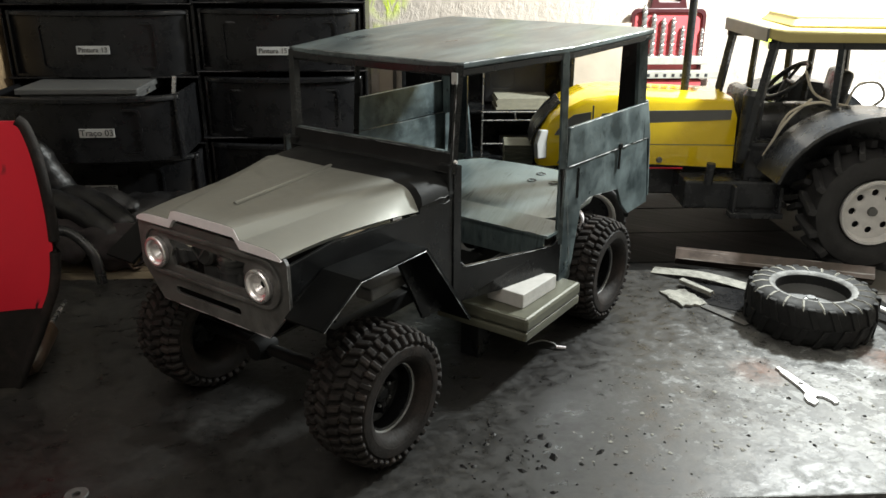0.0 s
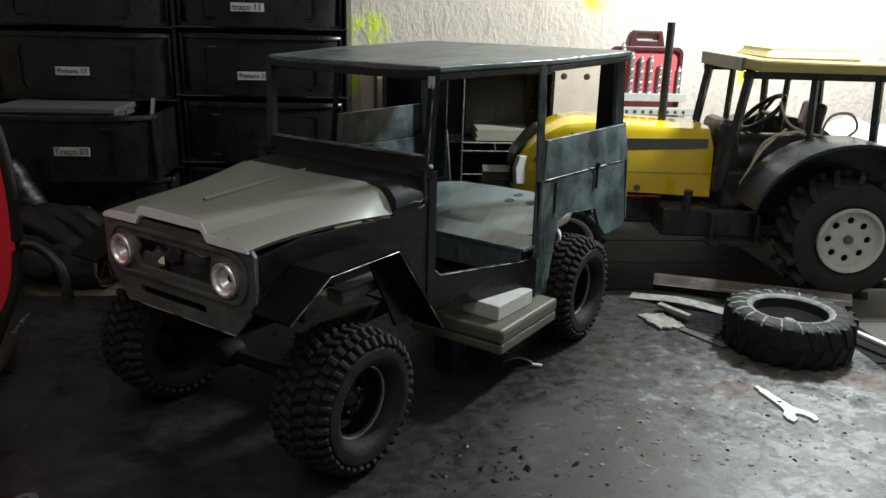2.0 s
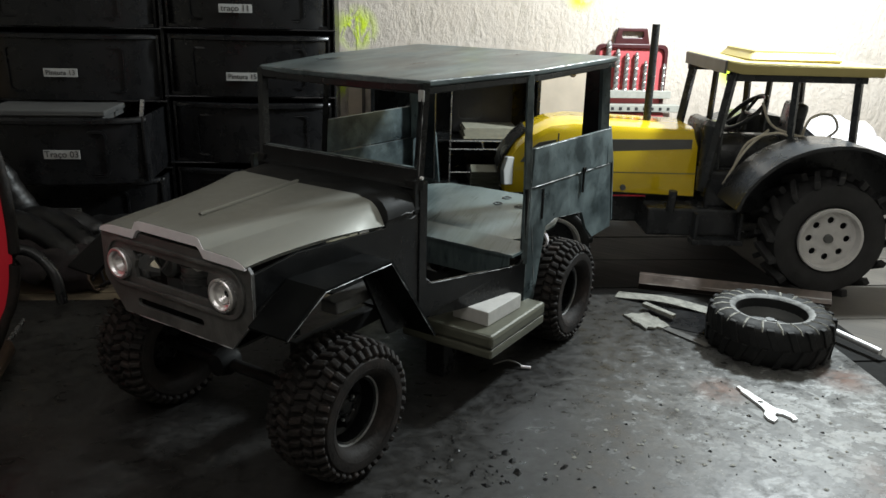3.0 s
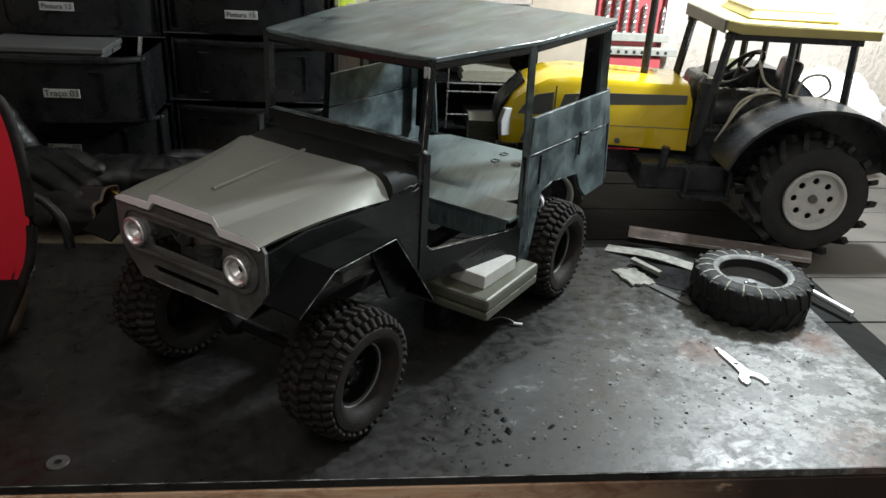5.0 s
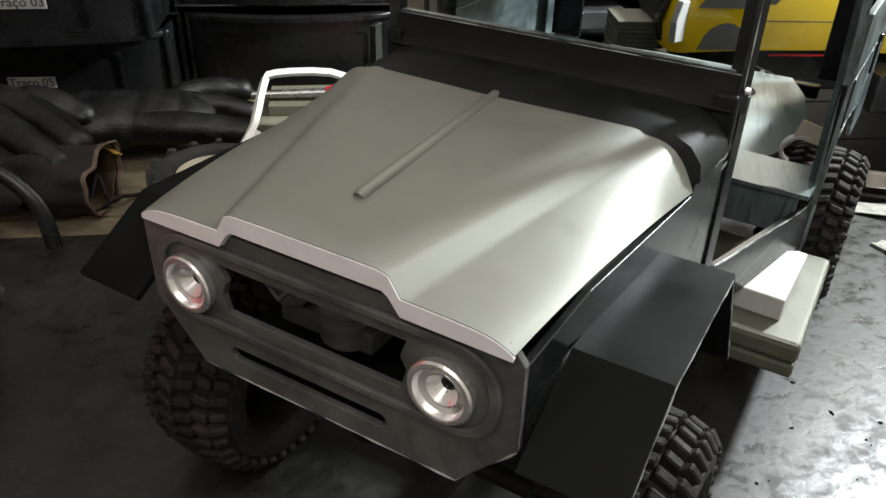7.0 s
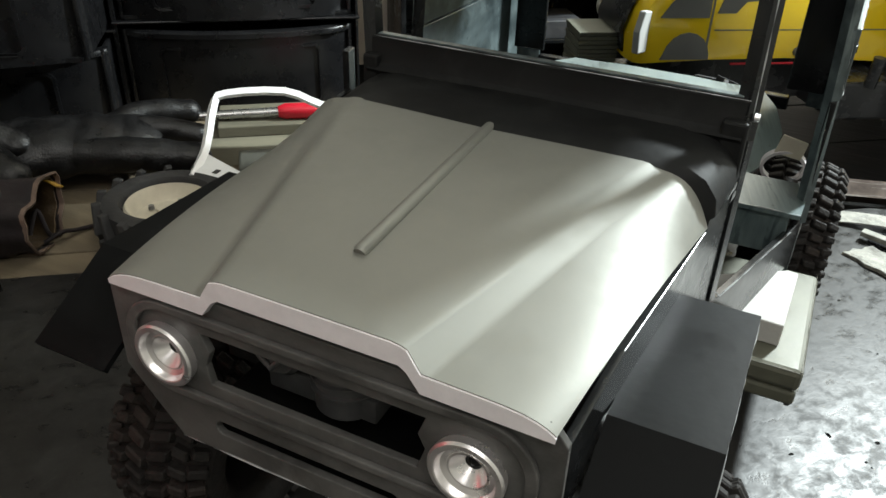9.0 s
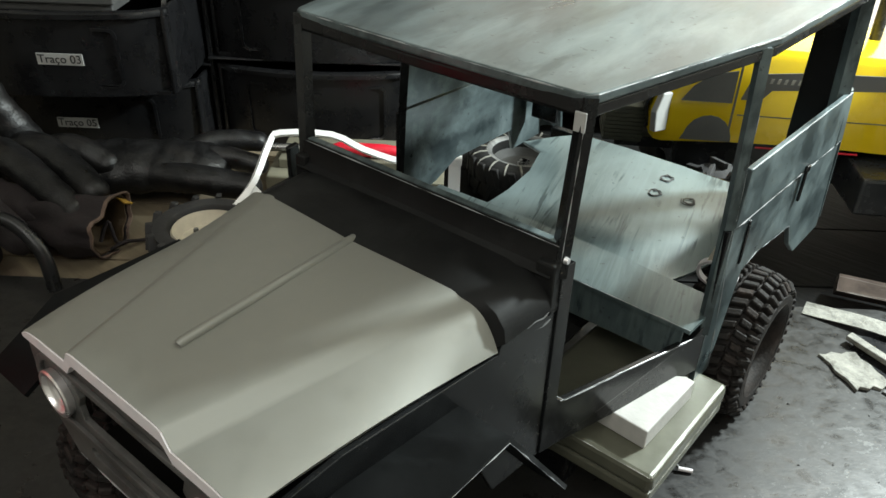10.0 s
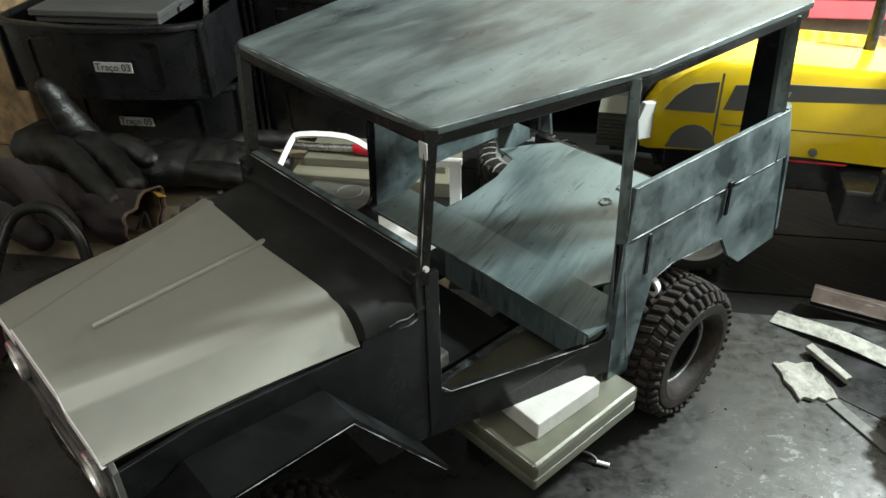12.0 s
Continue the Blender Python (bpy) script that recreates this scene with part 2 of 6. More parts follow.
def deck_material(name, turn):
    """Sheet rubbed over with pale teal primer, scored by long dark strokes in its middle."""
    m, n, l, b = nodes_of(name)
    v = n.new("ShaderNodeTexCoord").outputs["Object"]
    cloud = noise_node(n, l, stretched(n, l, v, (1.2, 0.7, 1.2), turn), 9.0, 5, 0.55, 0.4)
    wipe = noise_node(n, l, stretched(n, l, v, (11.0, 0.9, 2.0), turn), 10.0, 6, 0.5, 0.5)
    hair = noise_node(n, l, stretched(n, l, v, (16.0, 1.1, 3.0), turn + 3), 10.0, 6, 0.6, 0.6)
    col = mixed(n, l, ramp(n, l, cloud, 0.34, 0.64), (0.070, 0.096, 0.099), (0.150, 0.190, 0.190))
    col = mixed(n, l, ramp(n, l, hair, 0.42, 0.64, 0.0, 0.32), col, (0.185, 0.232, 0.235))
    patch = ramp(n, l, noise_node(n, l, stretched(n, l, v, (1.0, 0.8, 1.0), turn), 15.0, 3, 0.5, 0.3), 0.44, 0.60)
    col = mixed(n, l, times(n, l, ramp(n, l, wipe, 0.545, 0.60), times(n, l, patch, 0.85)), col, (0.028, 0.043, 0.047))
    col = mixed(n, l, times(n, l, ramp(n, l, hair, 0.40, 0.33), times(n, l, patch, 0.7)), col, (0.040, 0.058, 0.062))
    chips = times(n, l, ramp(n, l, noise_node(n, l, v, 170.0, 3, 0.5), 0.69, 0.71), 0.5)
    col = mixed(n, l, chips, col, (0.02, 0.024, 0.025))
    l.new(col, b.inputs["Base Color"])
    l.new(ramp(n, l, cloud, 0.3, 0.7, 0.30, 0.44), b.inputs["Roughness"])
    b.inputs["Metallic"].default_value = 0.25
    relief(n, l, wipe, 0.10, 0.0006, b)
    return m


def cracked_material():
    """Red gloss with a few black branching cracks."""
    m, n, l, b = nodes_of("red_cracked")
    v = n.new("ShaderNodeTexCoord").outputs["Object"]
    k = n.new("ShaderNodeTexVoronoi")
    k.feature = "DISTANCE_TO_EDGE"
    k.inputs["Scale"].default_value = 16.0
    warp = n.new("ShaderNodeTexNoise")
    warp.inputs["Scale"].default_value = 30.0
    l.new(v, warp.inputs["Vector"])
    add = n.new("ShaderNodeVectorMath")
    add.operation = "MULTIPLY_ADD"
    l.new(warp.outputs["Color"], add.inputs[0])
    add.inputs[1].default_value = (0.02, 0.02, 0.02)
    l.new(v, add.inputs[2])
    l.new(add.outputs[0], k.inputs["Vector"])
    patch = ramp(n, l, noise_node(n, l, v, 9.0, 3), 0.52, 0.58)
    crack = times(n, l, ramp(n, l, k.outputs["Distance"], 0.035, 0.015), patch)
    l.new(mixed(n, l, crack, (0.60, 0.010, 0.028), (0.03, 0.004, 0.006)), b.inputs["Base Color"])
    b.inputs["Roughness"].default_value = 0.4
    return m


def streaked_material():
    """Rusty steel with pale drawn streaks along its length."""
    m, n, l, b = nodes_of("rusty_steel")
    v = n.new("ShaderNodeTexCoord").outputs["Object"]
    streak = noise_node(n, l, stretched(n, l, v, (0.05, 1, 1), -20.3), 150.0, 5, 0.6)
    patch = noise_node(n, l, v, 20.0, 6, 0.65)
    col = mixed(n, l, ramp(n, l, patch, 0.35, 0.62), (0.04, 0.028, 0.022), (0.10, 0.072, 0.058))
    col = mixed(n, l, ramp(n, l, streak, 0.53, 0.63, 0.0, 0.85), col, (0.33, 0.31, 0.29))
    l.new(col, b.inputs["Base Color"])
    b.inputs["Metallic"].default_value = 0.3
    l.new(ramp(n, l, patch, 0.3, 0.7, 0.32, 0.6), b.inputs["Roughness"])
    relief(n, l, streak, 0.3, 0.001, b)
    return m


def rail_material():
    """Stripped and stained timber: pale pinkish wood, brown blotches and black paint runs."""
    m, n, l, b = nodes_of("rail_wood")
    v = n.new("ShaderNodeTexCoord").outputs["Object"]
    blot = noise_node(n, l, stretched(n, l, v, (0.5, 1, 1.4), TURN), 26.0, 10, 0.68, 0.5)
    fine = noise_node(n, l, stretched(n, l, v, (0.2, 1, 2), TURN), 120.0, 6, 0.6)
    col = mixed(n, l, ramp(n, l, fine, 0.35, 0.65), (0.72, 0.42, 0.26), (0.82, 0.58, 0.40))
    col = mixed(n, l, ramp(n, l, blot, 0.50, 0.62, 0.0, 0.8), col, (0.36, 0.15, 0.08))
    pale = near_spot(n, l, v, on_bench(-0.6, -1.4, -0.6) * U, 0.30, 0.62)
    dark = ramp(n, l, noise_node(n, l, stretched(n, l, v, (0.6, 1, 1), TURN), 20.0, 6, 0.6), 0.36, 0.42)
    cover = times(n, l, dark, ramp(n, l, pale, 0.0, 1.0, 1.0, 0.12))
    l.new(mixed(n, l, cover, col, (0.030, 0.016, 0.014)), b.inputs["Base Color"])
    l.new(ramp(n, l, blot, 0.3, 0.7, 0.4, 0.75), b.inputs["Roughness"])
    relief(n, l, blot, 0.3, 0.0015, b)
    return m


M["rail_wood"] = rail_material()
M["plaster"], M["brushed_primer"], M["red_cracked"] = wall_material(), primer_material("brushed_primer", 21, 6.0, 0.75), cracked_material()
M["roof_primer"], M["deck_primer"] = primer_material("roof_primer", 5, 3.2, 0.6), deck_material("deck_primer", 15)
M["dark_primer"] = primer_material("dark_primer", 70, 4.0, 0.5, 0.4)
M["ballast"] = material("ballast", (0.085, 0.087, 0.066), 0.6, vary=0.25, scale=40, bump=0.1)
M["grey_wood"] = material("grey_wood", (0.075, 0.066, 0.056), 0.75, vary=0.4, scale=18, stretch=(0.15, 1, 1), bump=0.3)
M["aluminium"] = material("aluminium", (0.86, 0.84, 0.84), 0.33, metal=0.82, vary=0.06, scale=60, bump=0.02)
M["turned_aluminium"] = material("turned_aluminium", (0.88, 0.85, 0.85), 0.33, metal=0.9, vary=0.06, scale=60, bump=0.02)
M["steel"] = material("steel", (0.5, 0.5, 0.5), 0.28, metal=0.95, vary=0.15, scale=60, bump=0.05)
M["yellow_paint"] = material("yellow_paint", (0.78, 0.54, 0.012), 0.20, vary=0.05, scale=20, bump=0.02, coat=0.7)
M["pale_yellow"] = material("pale_yellow", (0.42, 0.345, 0.13), 0.45, vary=0.06, scale=20, bump=0.02)
M["grey_decal"] = material("grey_decal", (0.12, 0.12, 0.115), 0.4, vary=0.1, scale=30, bump=0.02)
M["red_plastic"] = material("red_plastic", (0.60, 0.012, 0.03), 0.35, vary=0.08, scale=25, bump=0.03)
M["leather"] = material("leather", (0.0062, 0.0060, 0.0062), 0.40, vary=0.45, scale=60, bump=0.35, stain=(0.014, 0.012, 0.011), stain_amount=0.4, stain_scale=14, spec=0.36, rough_vary=0.14)
M["grey_tin"] = material("grey_tin", (0.095, 0.095, 0.07), 0.45, metal=0.15, vary=0.2, scale=30, bump=0.05, stain=(0.07, 0.068, 0.05), stain_amount=0.3)
M["pale_card"] = material("pale_card", (0.36, 0.35, 0.31), 0.65, vary=0.2, scale=40, bump=0.15, stain=(0.2, 0.19, 0.16), stain_amount=0.3, stain_scale=20)
M["label_paper"] = material("label_paper", (0.34, 0.34, 0.33), 0.6, vary=0.08, scale=60, bump=0.02)
M["ink"] = material("ink", (0.02, 0.02, 0.02), 0.6, vary=0.1, scale=60, bump=0)

M["white_wheel"] = material("white_wheel", (0.62, 0.60, 0.58), 0.5, vary=0.12, scale=30, bump=0.08)
M["cream"] = material("cream", (0.55, 0.50, 0.40), 0.5, vary=0.15, scale=30, bump=0.06)
M["steel_bright"] = material("steel_bright", (0.75, 0.75, 0.75), 0.35, metal=0.7, vary=0.08, scale=60, bump=0.03)
M["rusty_steel"] = streaked_material()
M["white_gloss"] = material("white_gloss", (0.80, 0.80, 0.80), 0.35, vary=0.05, scale=30, bump=0.03)
M["amber"] = material("amber", (0.045, 0.025, 0.014), 0.35, vary=0.15, scale=30, bump=0.05)
M["suede"] = material("suede", (0.0105, 0.0060, 0.0066), 0.85, vary=0.45, scale=30, bump=0.4)
M["lining"] = material("lining", (0.34, 0.19, 0.02), 0.8, vary=0.25, scale=40, bump=0.3)
M["cardboard"] = material("cardboard", (0.28, 0.19, 0.10), 0.8, vary=0.3, scale=30, bump=0.15, stain=(0.045, 0.026, 0.015), stain_amount=0.75, stain_scale=22)
M["old_paper"] = material("old_paper", (0.22, 0.21, 0.16), 0.8, vary=0.25, scale=40, bump=0.1)
M["beige_board"] = material("beige_board", (0.50, 0.42, 0.33), 0.75, vary=0.12, scale=18, bump=0.1)
M["pink_red"] = material("pink_red", (0.55, 0.10, 0.11), 0.4, vary=0.1, scale=20, bump=0.03)
M["grey_foam"] = material("grey_foam", (0.42, 0.41, 0.39), 0.7, vary=0.12, scale=50, bump=0.15)
M["drill_steel"] = material("drill_steel", (0.34, 0.33, 0.32), 0.33, metal=0.6, vary=0.15, scale=60, bump=0.05)
M["bare_metal"] = material("bare_metal", (0.40, 0.41, 0.42), 0.38, metal=0.5, vary=0.3, scale=120, bump=0.1)
M["dusty_rubber"] = material("dusty_rubber", (0.0055, 0.0054, 0.0053), 0.7, vary=0.35, scale=50, bump=0.3, stain=(0.02, 0.0195, 0.019), stain_amount=0.22, stain_scale=16, spec=0.35)
M["brown_cloth"] = material("brown_cloth", (0.05, 0.03, 0.012), 0.9, vary=0.3, scale=60, bump=0.3)
M["hem"] = material("hem", (0.12, 0.08, 0.06), 0.8, vary=0.3, scale=60, bump=0.3)
M["worn_black"] = material("worn_black", (0.062, 0.060, 0.057), 0.46, vary=0.45, scale=30, bump=0.18, stain=(0.13, 0.127, 0.122), stain_amount=0.5, stain_scale=14, spec=0.42)
M["motor_case"] = material("motor_case", (0.11, 0.11, 0.11), 0.42, metal=0.3, vary=0.3, scale=40, bump=0.1, stain=(0.2, 0.19, 0.18), stain_amount=0.4, stain_scale=12)
# Both tractor blacks are raised: the haze over the tractor is put into them.
M["tractor_black"] = material("tractor_black", (0.028, 0.029, 0.031), 0.27, vary=0.3, scale=20, bump=0.06, spec=0.5)
M["tractor_rubber"] = material("tractor_rubber", (0.034, 0.033, 0.033), 0.75, vary=0.3, scale=40, bump=0.25, spec=0.3)
M["grey_slate"] = material("grey_slate", (0.075, 0.075, 0.073), 0.6, vary=0.25, scale=30, stretch=(0.2, 1, 3), bump=0.2)
M["scrap_grey"] = material("scrap_grey", (0.20, 0.195, 0.17), 0.7, vary=0.45, scale=70, bump=0.5, stain=(0.05, 0.045, 0.035), stain_amount=0.5, stain_scale=45)
# Darkened plank wood: the shade under the tractor is put into its colour.
M["shaded_wood"] = material("shaded_wood", (0.0042, 0.0040, 0.0036), 0.8, vary=0.5, scale=24, spec=0.2, stretch=(0.12, 1, 1), bump=0.4, stain=(0.016, 0.014, 0.011), stain_amount=0.3, stain_scale=14)
M["tray_grey"] = material("tray_grey", (0.075, 0.076, 0.064), 0.55, vary=0.25, scale=20, bump=0.08)
M["olive_board"] = material("olive_board", (0.15, 0.14, 0.10), 0.75, vary=0.3, scale=20, stretch=(0.2, 1, 1), bump=0.2)
M["tan_wood"] = material("tan_wood", (0.17, 0.135, 0.088), 0.75, vary=0.4, scale=24, stretch=(0.12, 1, 1), bump=0.3, stain=(0.07, 0.045, 0.03), stain_amount=0.35)
M["dust_grey"] = material("dust_grey", (0.15, 0.15, 0.145), 0.7, vary=0.75, scale=55, bump=0.3, stain=(0.03, 0.03, 0.029), stain_amount=0.6, stain_scale=30)
M["case_grey"] = material("case_grey", (0.035, 0.035, 0.037), 0.5, vary=0.25, scale=30, bump=0.08)
M["dark_red"] = material("dark_red", (0.05, 0.006, 0.008), 0.4, vary=0.1, scale=20, bump=0.03)

# ---------------------------------------------------------------- mesh tools


def thing(name, at=(0, 0, 0), turn=0.0, label="", category="", group="", tilt=(0, 0)):
    """An Empty at a thing's base: plan units and degrees."""
    ob = new(name)
    ob.matrix_world = Matrix.Translation(Vector(at) * U) @ Euler((radians(tilt[0]), radians(tilt[1]), radians(turn))).to_matrix().to_4x4()
    ob.empty_display_size = 0.02
    return tagged(ob, label, category, group)


def part(name, bm, mat, parent=None, label="", smooth=None):
    """Links a bmesh in plan units as one mesh under a thing or a part."""
    bmesh.ops.scale(bm, vec=(U, U, U), verts=bm.verts)
    if smooth is not None:
        for f in bm.faces:
            f.smooth = True
        lim = radians(smooth)
        for e in bm.edges:
            if len(e.link_faces) == 2 and e.calc_face_angle(0) > lim:
                e.smooth = False
    data = bpy.data.meshes.new(name)
    bm.to_mesh(data)
    bm.free()
    data.materials.append(M[mat])
    ob = new(name, data)
    if parent is not None:
        ob.parent = parent
    if label:
        ob["label"] = label
    return ob


def joined(*bms):
    """Several bmeshes as one."""
    out = bmesh.new()
    for b in bms:
        tmp = bpy.data.meshes.new("t")
        b.to_mesh(tmp)
        b.free()
        out.from_mesh(tmp)
        bpy.data.meshes.remove(tmp)
    return out


def moved(bm, m):
    bmesh.ops.transform(bm, matrix=m, verts=bm.verts)
    return bm


def box(x0, x1, y0, y1, z0, z1, bevel=0.0, segments=2):
    bm = bmesh.new()
    bmesh.ops.create_cube(bm, size=1.0)
    bmesh.ops.scale(bm, vec=(abs(x1 - x0), abs(y1 - y0), abs(z1 - z0)), verts=bm.verts)
    bmesh.ops.translate(bm, vec=((x0 + x1) / 2, (y0 + y1) / 2, (z0 + z1) / 2), verts=bm.verts)
    if bevel:
        bmesh.ops.bevel(bm, geom=list(bm.edges), offset=bevel, segments=segments, profile=0.5, affect="EDGES")
    return bm


def plate(outline, holes, place, thick, bevel=0.0):
    """A flat plate with holes: 2D outlines, place(a, b, depth) gives the point."""
    bm = bmesh.new()
    flat = []
    for loop in [outline, *holes]:
        vs = [bm.verts.new((a, b, 0)) for a, b in loop]
        flat += [bm.edges.new((vs[k], vs[(k + 1) % len(vs)])) for k in range(len(vs))]
    bmesh.ops.triangle_fill(bm, use_beauty=True, use_dissolve=False, edges=flat)
    bmesh.ops.dissolve_limit(bm, angle_limit=0.01, verts=bm.verts, edges=bm.edges)
    faces = list(bm.faces)
    ext = bmesh.ops.extrude_face_region(bm, geom=faces)
    for v in ext["geom"]:
        if isinstance(v, bmesh.types.BMVert):
            v.co.z = 1.0
    for v in bm.verts:
        v.co = place(v.co.x, v.co.y, v.co.z * thick)
    bmesh.ops.recalc_face_normals(bm, faces=bm.faces)
    if bevel:
        sharp = [e for e in bm.edges if len(e.link_faces) == 2 and e.calc_face_angle(0) > 0.6]
        bmesh.ops.bevel(bm, geom=sharp, offset=bevel, segments=2, profile=0.5, affect="EDGES")
    return bm


def arc(cx, cy, r, a0, a1, n, ry=None):
    ry = r if ry is None else ry
    return [(cx + r * math.cos(radians(a0 + (a1 - a0) * k / n)), cy + ry * math.sin(radians(a0 + (a1 - a0) * k / n))) for k in range(n + 1)]


def rounded(x0, x1, y0, y1, r, n=5):
    return arc(x1 - r, y1 - r, r, 0, 90, n) + arc(x0 + r, y1 - r, r, 90, 180, n) + arc(x0 + r, y0 + r, r, 180, 270, n) + arc(x1 - r, y0 + r, r, 270, 360, n)


def lathe(profile, seg=48, axis="x", closed=False):
    """Turns (radius, along) pairs round an axis through the origin."""
    bm = bmesh.new()
    rings = []
    for k in range(seg):
        a = 2 * math.pi * k / seg
        c, s = math.cos(a), math.sin(a)
        ring = []
        for r, h in profile:
            p = {"x": (h, r * c, r * s), "y": (r * c, h, r * s), "z": (r * c, r * s, h)}[axis]
            ring.append(bm.verts.new(p))
        rings.append(ring)
    n = len(profile)
    for k in range(seg):
        a, b = rings[k], rings[(k + 1) % seg]
        for j in range(n if closed else n - 1):
            bm.faces.new((a[j], a[(j + 1) % n], b[(j + 1) % n], b[j]))
    bmesh.ops.remove_doubles(bm, verts=bm.verts, dist=1e-5)
    bmesh.ops.recalc_face_normals(bm, faces=bm.faces)
    return bm


def tube(points, r, seg=10, taper=None, cap=True):
    """A round bar along points; taper gives a radius factor for each point."""
    bm = bmesh.new()
    pts = [Vector(p) for p in points]
    rings = []
    up = Vector((0, 0, 1))
    for k, p in enumerate(pts):
        d = (pts[min(k + 1, len(pts) - 1)] - pts[max(k - 1, 0)]).normalized()
        side = d.cross(up)
        if side.length < 0.1:
            side = d.cross(Vector((1, 0, 0)))
        side.normalize()
        top = side.cross(d).normalized()
        rad = r * (taper[k] if taper else 1)
        rings.append([bm.verts.new(p + rad * (math.cos(2 * math.pi * j / seg) * side + math.sin(2 * math.pi * j / seg) * top)) for j in range(seg)])
    for a, b in zip(rings, rings[1:]):
        for j in range(seg):
            bm.faces.new((a[j], a[(j + 1) % seg], b[(j + 1) % seg], b[j]))
    if cap:
        bm.faces.new(rings[0])
        bm.faces.new(rings[-1])
    bmesh.ops.recalc_face_normals(bm, faces=bm.faces)
    return bm


def smooth_path(points, n=6):
    """A Catmull-Rom line through the points."""
    p = [Vector(q) for q in points]
    out = []
    for k in range(len(p) - 1):
        a, b, c, d = p[max(k - 1, 0)], p[k], p[k + 1], p[min(k + 2, len(p) - 1)]
        for j in range(n):
            t = j / n
            out.append(0.5 * ((2 * b) + (c - a) * t + (2 * a - 5 * b + 4 * c - d) * t * t + (3 * b - a - 3 * c + d) * t ** 3))
    return out + [p[-1]]


# ---------------------------------------------------------------- setting


def bench_box(u0, u1, v0, v1, z0, z1, bevel=0.0):
    return moved(box(u0, u1, v0, v1, z0, z1, bevel), Matrix.Rotation(radians(TURN), 4, "Z"))


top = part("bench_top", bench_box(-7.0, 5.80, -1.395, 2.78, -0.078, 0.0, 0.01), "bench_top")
tagged(top, "scuffed black-painted sheet lying on the workbench", "workbench", kind="structure")
base = part("bench_base", bench_box(-9, 14, -1.14, 7.58, -0.9, -0.21), "grey_wood")
tagged(base, "rough wooden planks of the workbench", "workbench", kind="structure")
for k in range(8):
    v0 = -1.14 + 1.09 * k
    joint = 1.0 if k < 4 else 0.5
    # The middle lengths take the dark wood, where the tractor's shade is painted in.
    for u0, u1, mat in ((-9, joint - 0.005, "tan_wood"), (joint + 0.005, 6.295, "shaded_wood"), (6.305, 14, "grey_wood")):
        part("plank", bench_box(u0, u1, v0 + 0.012, v0 + 1.078, -0.205, -0.081 - 0.004 * (k % 2), 0.008), mat, base)
rail = part("bench_rail", bench_box(-9, 6.4, -1.40, -1.15, -1.2, -0.085, 0.012), "rail_wood")
tagged(rail, "stained wooden front rail of the workbench", "workbench", kind="structure")
wall = part("wall_back", bench_box(-12, 16, 7.6, 8.2, -6.3, 12.5), "plaster")
tagged(wall, "rough off-white plastered wall with dabs of yellow-green paint", "wall", kind="structure")
for nm, dims in (("wall_left", (-13, -12, -14, 7.6, -6.3, 12.5)), ("wall_right", (16, 17, -14, 7.6, -6.3, 12.5)), ("wall_front", (-13, 17, -15, -14, -6.3, 12.5))):
    tagged(part(nm, bench_box(*dims), "room_wall"), "plain dim workshop wall", "wall", kind="structure")
tagged(part("ceiling", bench_box(-13, 17, -15, 8.2, 12.5, 13), "room_wall"), "plain workshop ceiling", "ceiling", kind="structure")
floor = part("floor", bench_box(-16, 18, -14, 7.6, -6.6, -6.3), "grey_wood")
tagged(floor, "dark workshop floor", "floor", kind="structure")

# ---------------------------------------------------------------- wheels


def tyre_profile(r, w, rim):
    """Half-round section of a tyre of radius r, width w, on a rim of that radius; closed."""
    h = w / 2
    return [(rim, -h * 0.78), (rim + 0.10 * (r - rim), -h * 0.92), (rim + 0.45 * (r - rim), -h), (r - 0.22 * (r - rim), -h * 0.92), (r - 0.085 * r, -h * 0.74), (r - 0.07 * r, 0),
            (r - 0.085 * r, h * 0.74), (r - 0.22 * (r - rim), h * 0.92), (rim + 0.45 * (r - rim), h), (rim + 0.10 * (r - rim), h * 0.92), (rim, h * 0.78)]


LUGS = {}


TREAD = {"i": (0.105, 0.185, 0.66, 0.962, 0.06, 0.32), "o": (0.285, 0.165, 0.62, 0.942, 0.30, -0.18), "s": (0.418, 0.165, 0.58, 0.882, 0.86, 0.0)}


def lug_bm(kind, r, w, wide):
    """One tread block of each row, standing at the tyre's top: kind is the row, the side and long or short."""
    cx, length, broad, rc, tilt, skew = TREAD[kind[0]]
    s = 1 if kind[1] == "+" else -1
    k = length * w / 2 * (1.0 if kind[2] == "1" else 0.86)
    b = box(-k, k, -wide * broad / 2, wide * broad / 2, -0.055 * r, 0.037 * r)
    for v in b.verts:
        if v.co.z > 0:
            v.co.y *= 0.78
            v.co.x *= 0.90
        v.co.y += s * skew * v.co.x
    bmesh.ops.bevel(b, geom=[e for e in b.edges if e.verts[0].co.z > 0 or e.verts[1].co.z > 0], offset=0.014 * r, segments=1, affect="EDGES")
    return moved(b, Matrix.Translation((s * cx * w, 0, r * rc)) @ Matrix.Rotation(s * tilt, 4, "Y"))


def lug_mesh(kind, r, w, wide):
    if kind not in LUGS:
        bm = lug_bm(kind, r, w, wide)
        bmesh.ops.scale(bm, vec=(U, U, U), verts=bm.verts)
        LUGS[kind] = bpy.data.meshes.new("tread_block")
        bm.to_mesh(LUGS[kind])
        bm.free()
        LUGS[kind].materials.append(M["rubber"])
    return LUGS[kind]


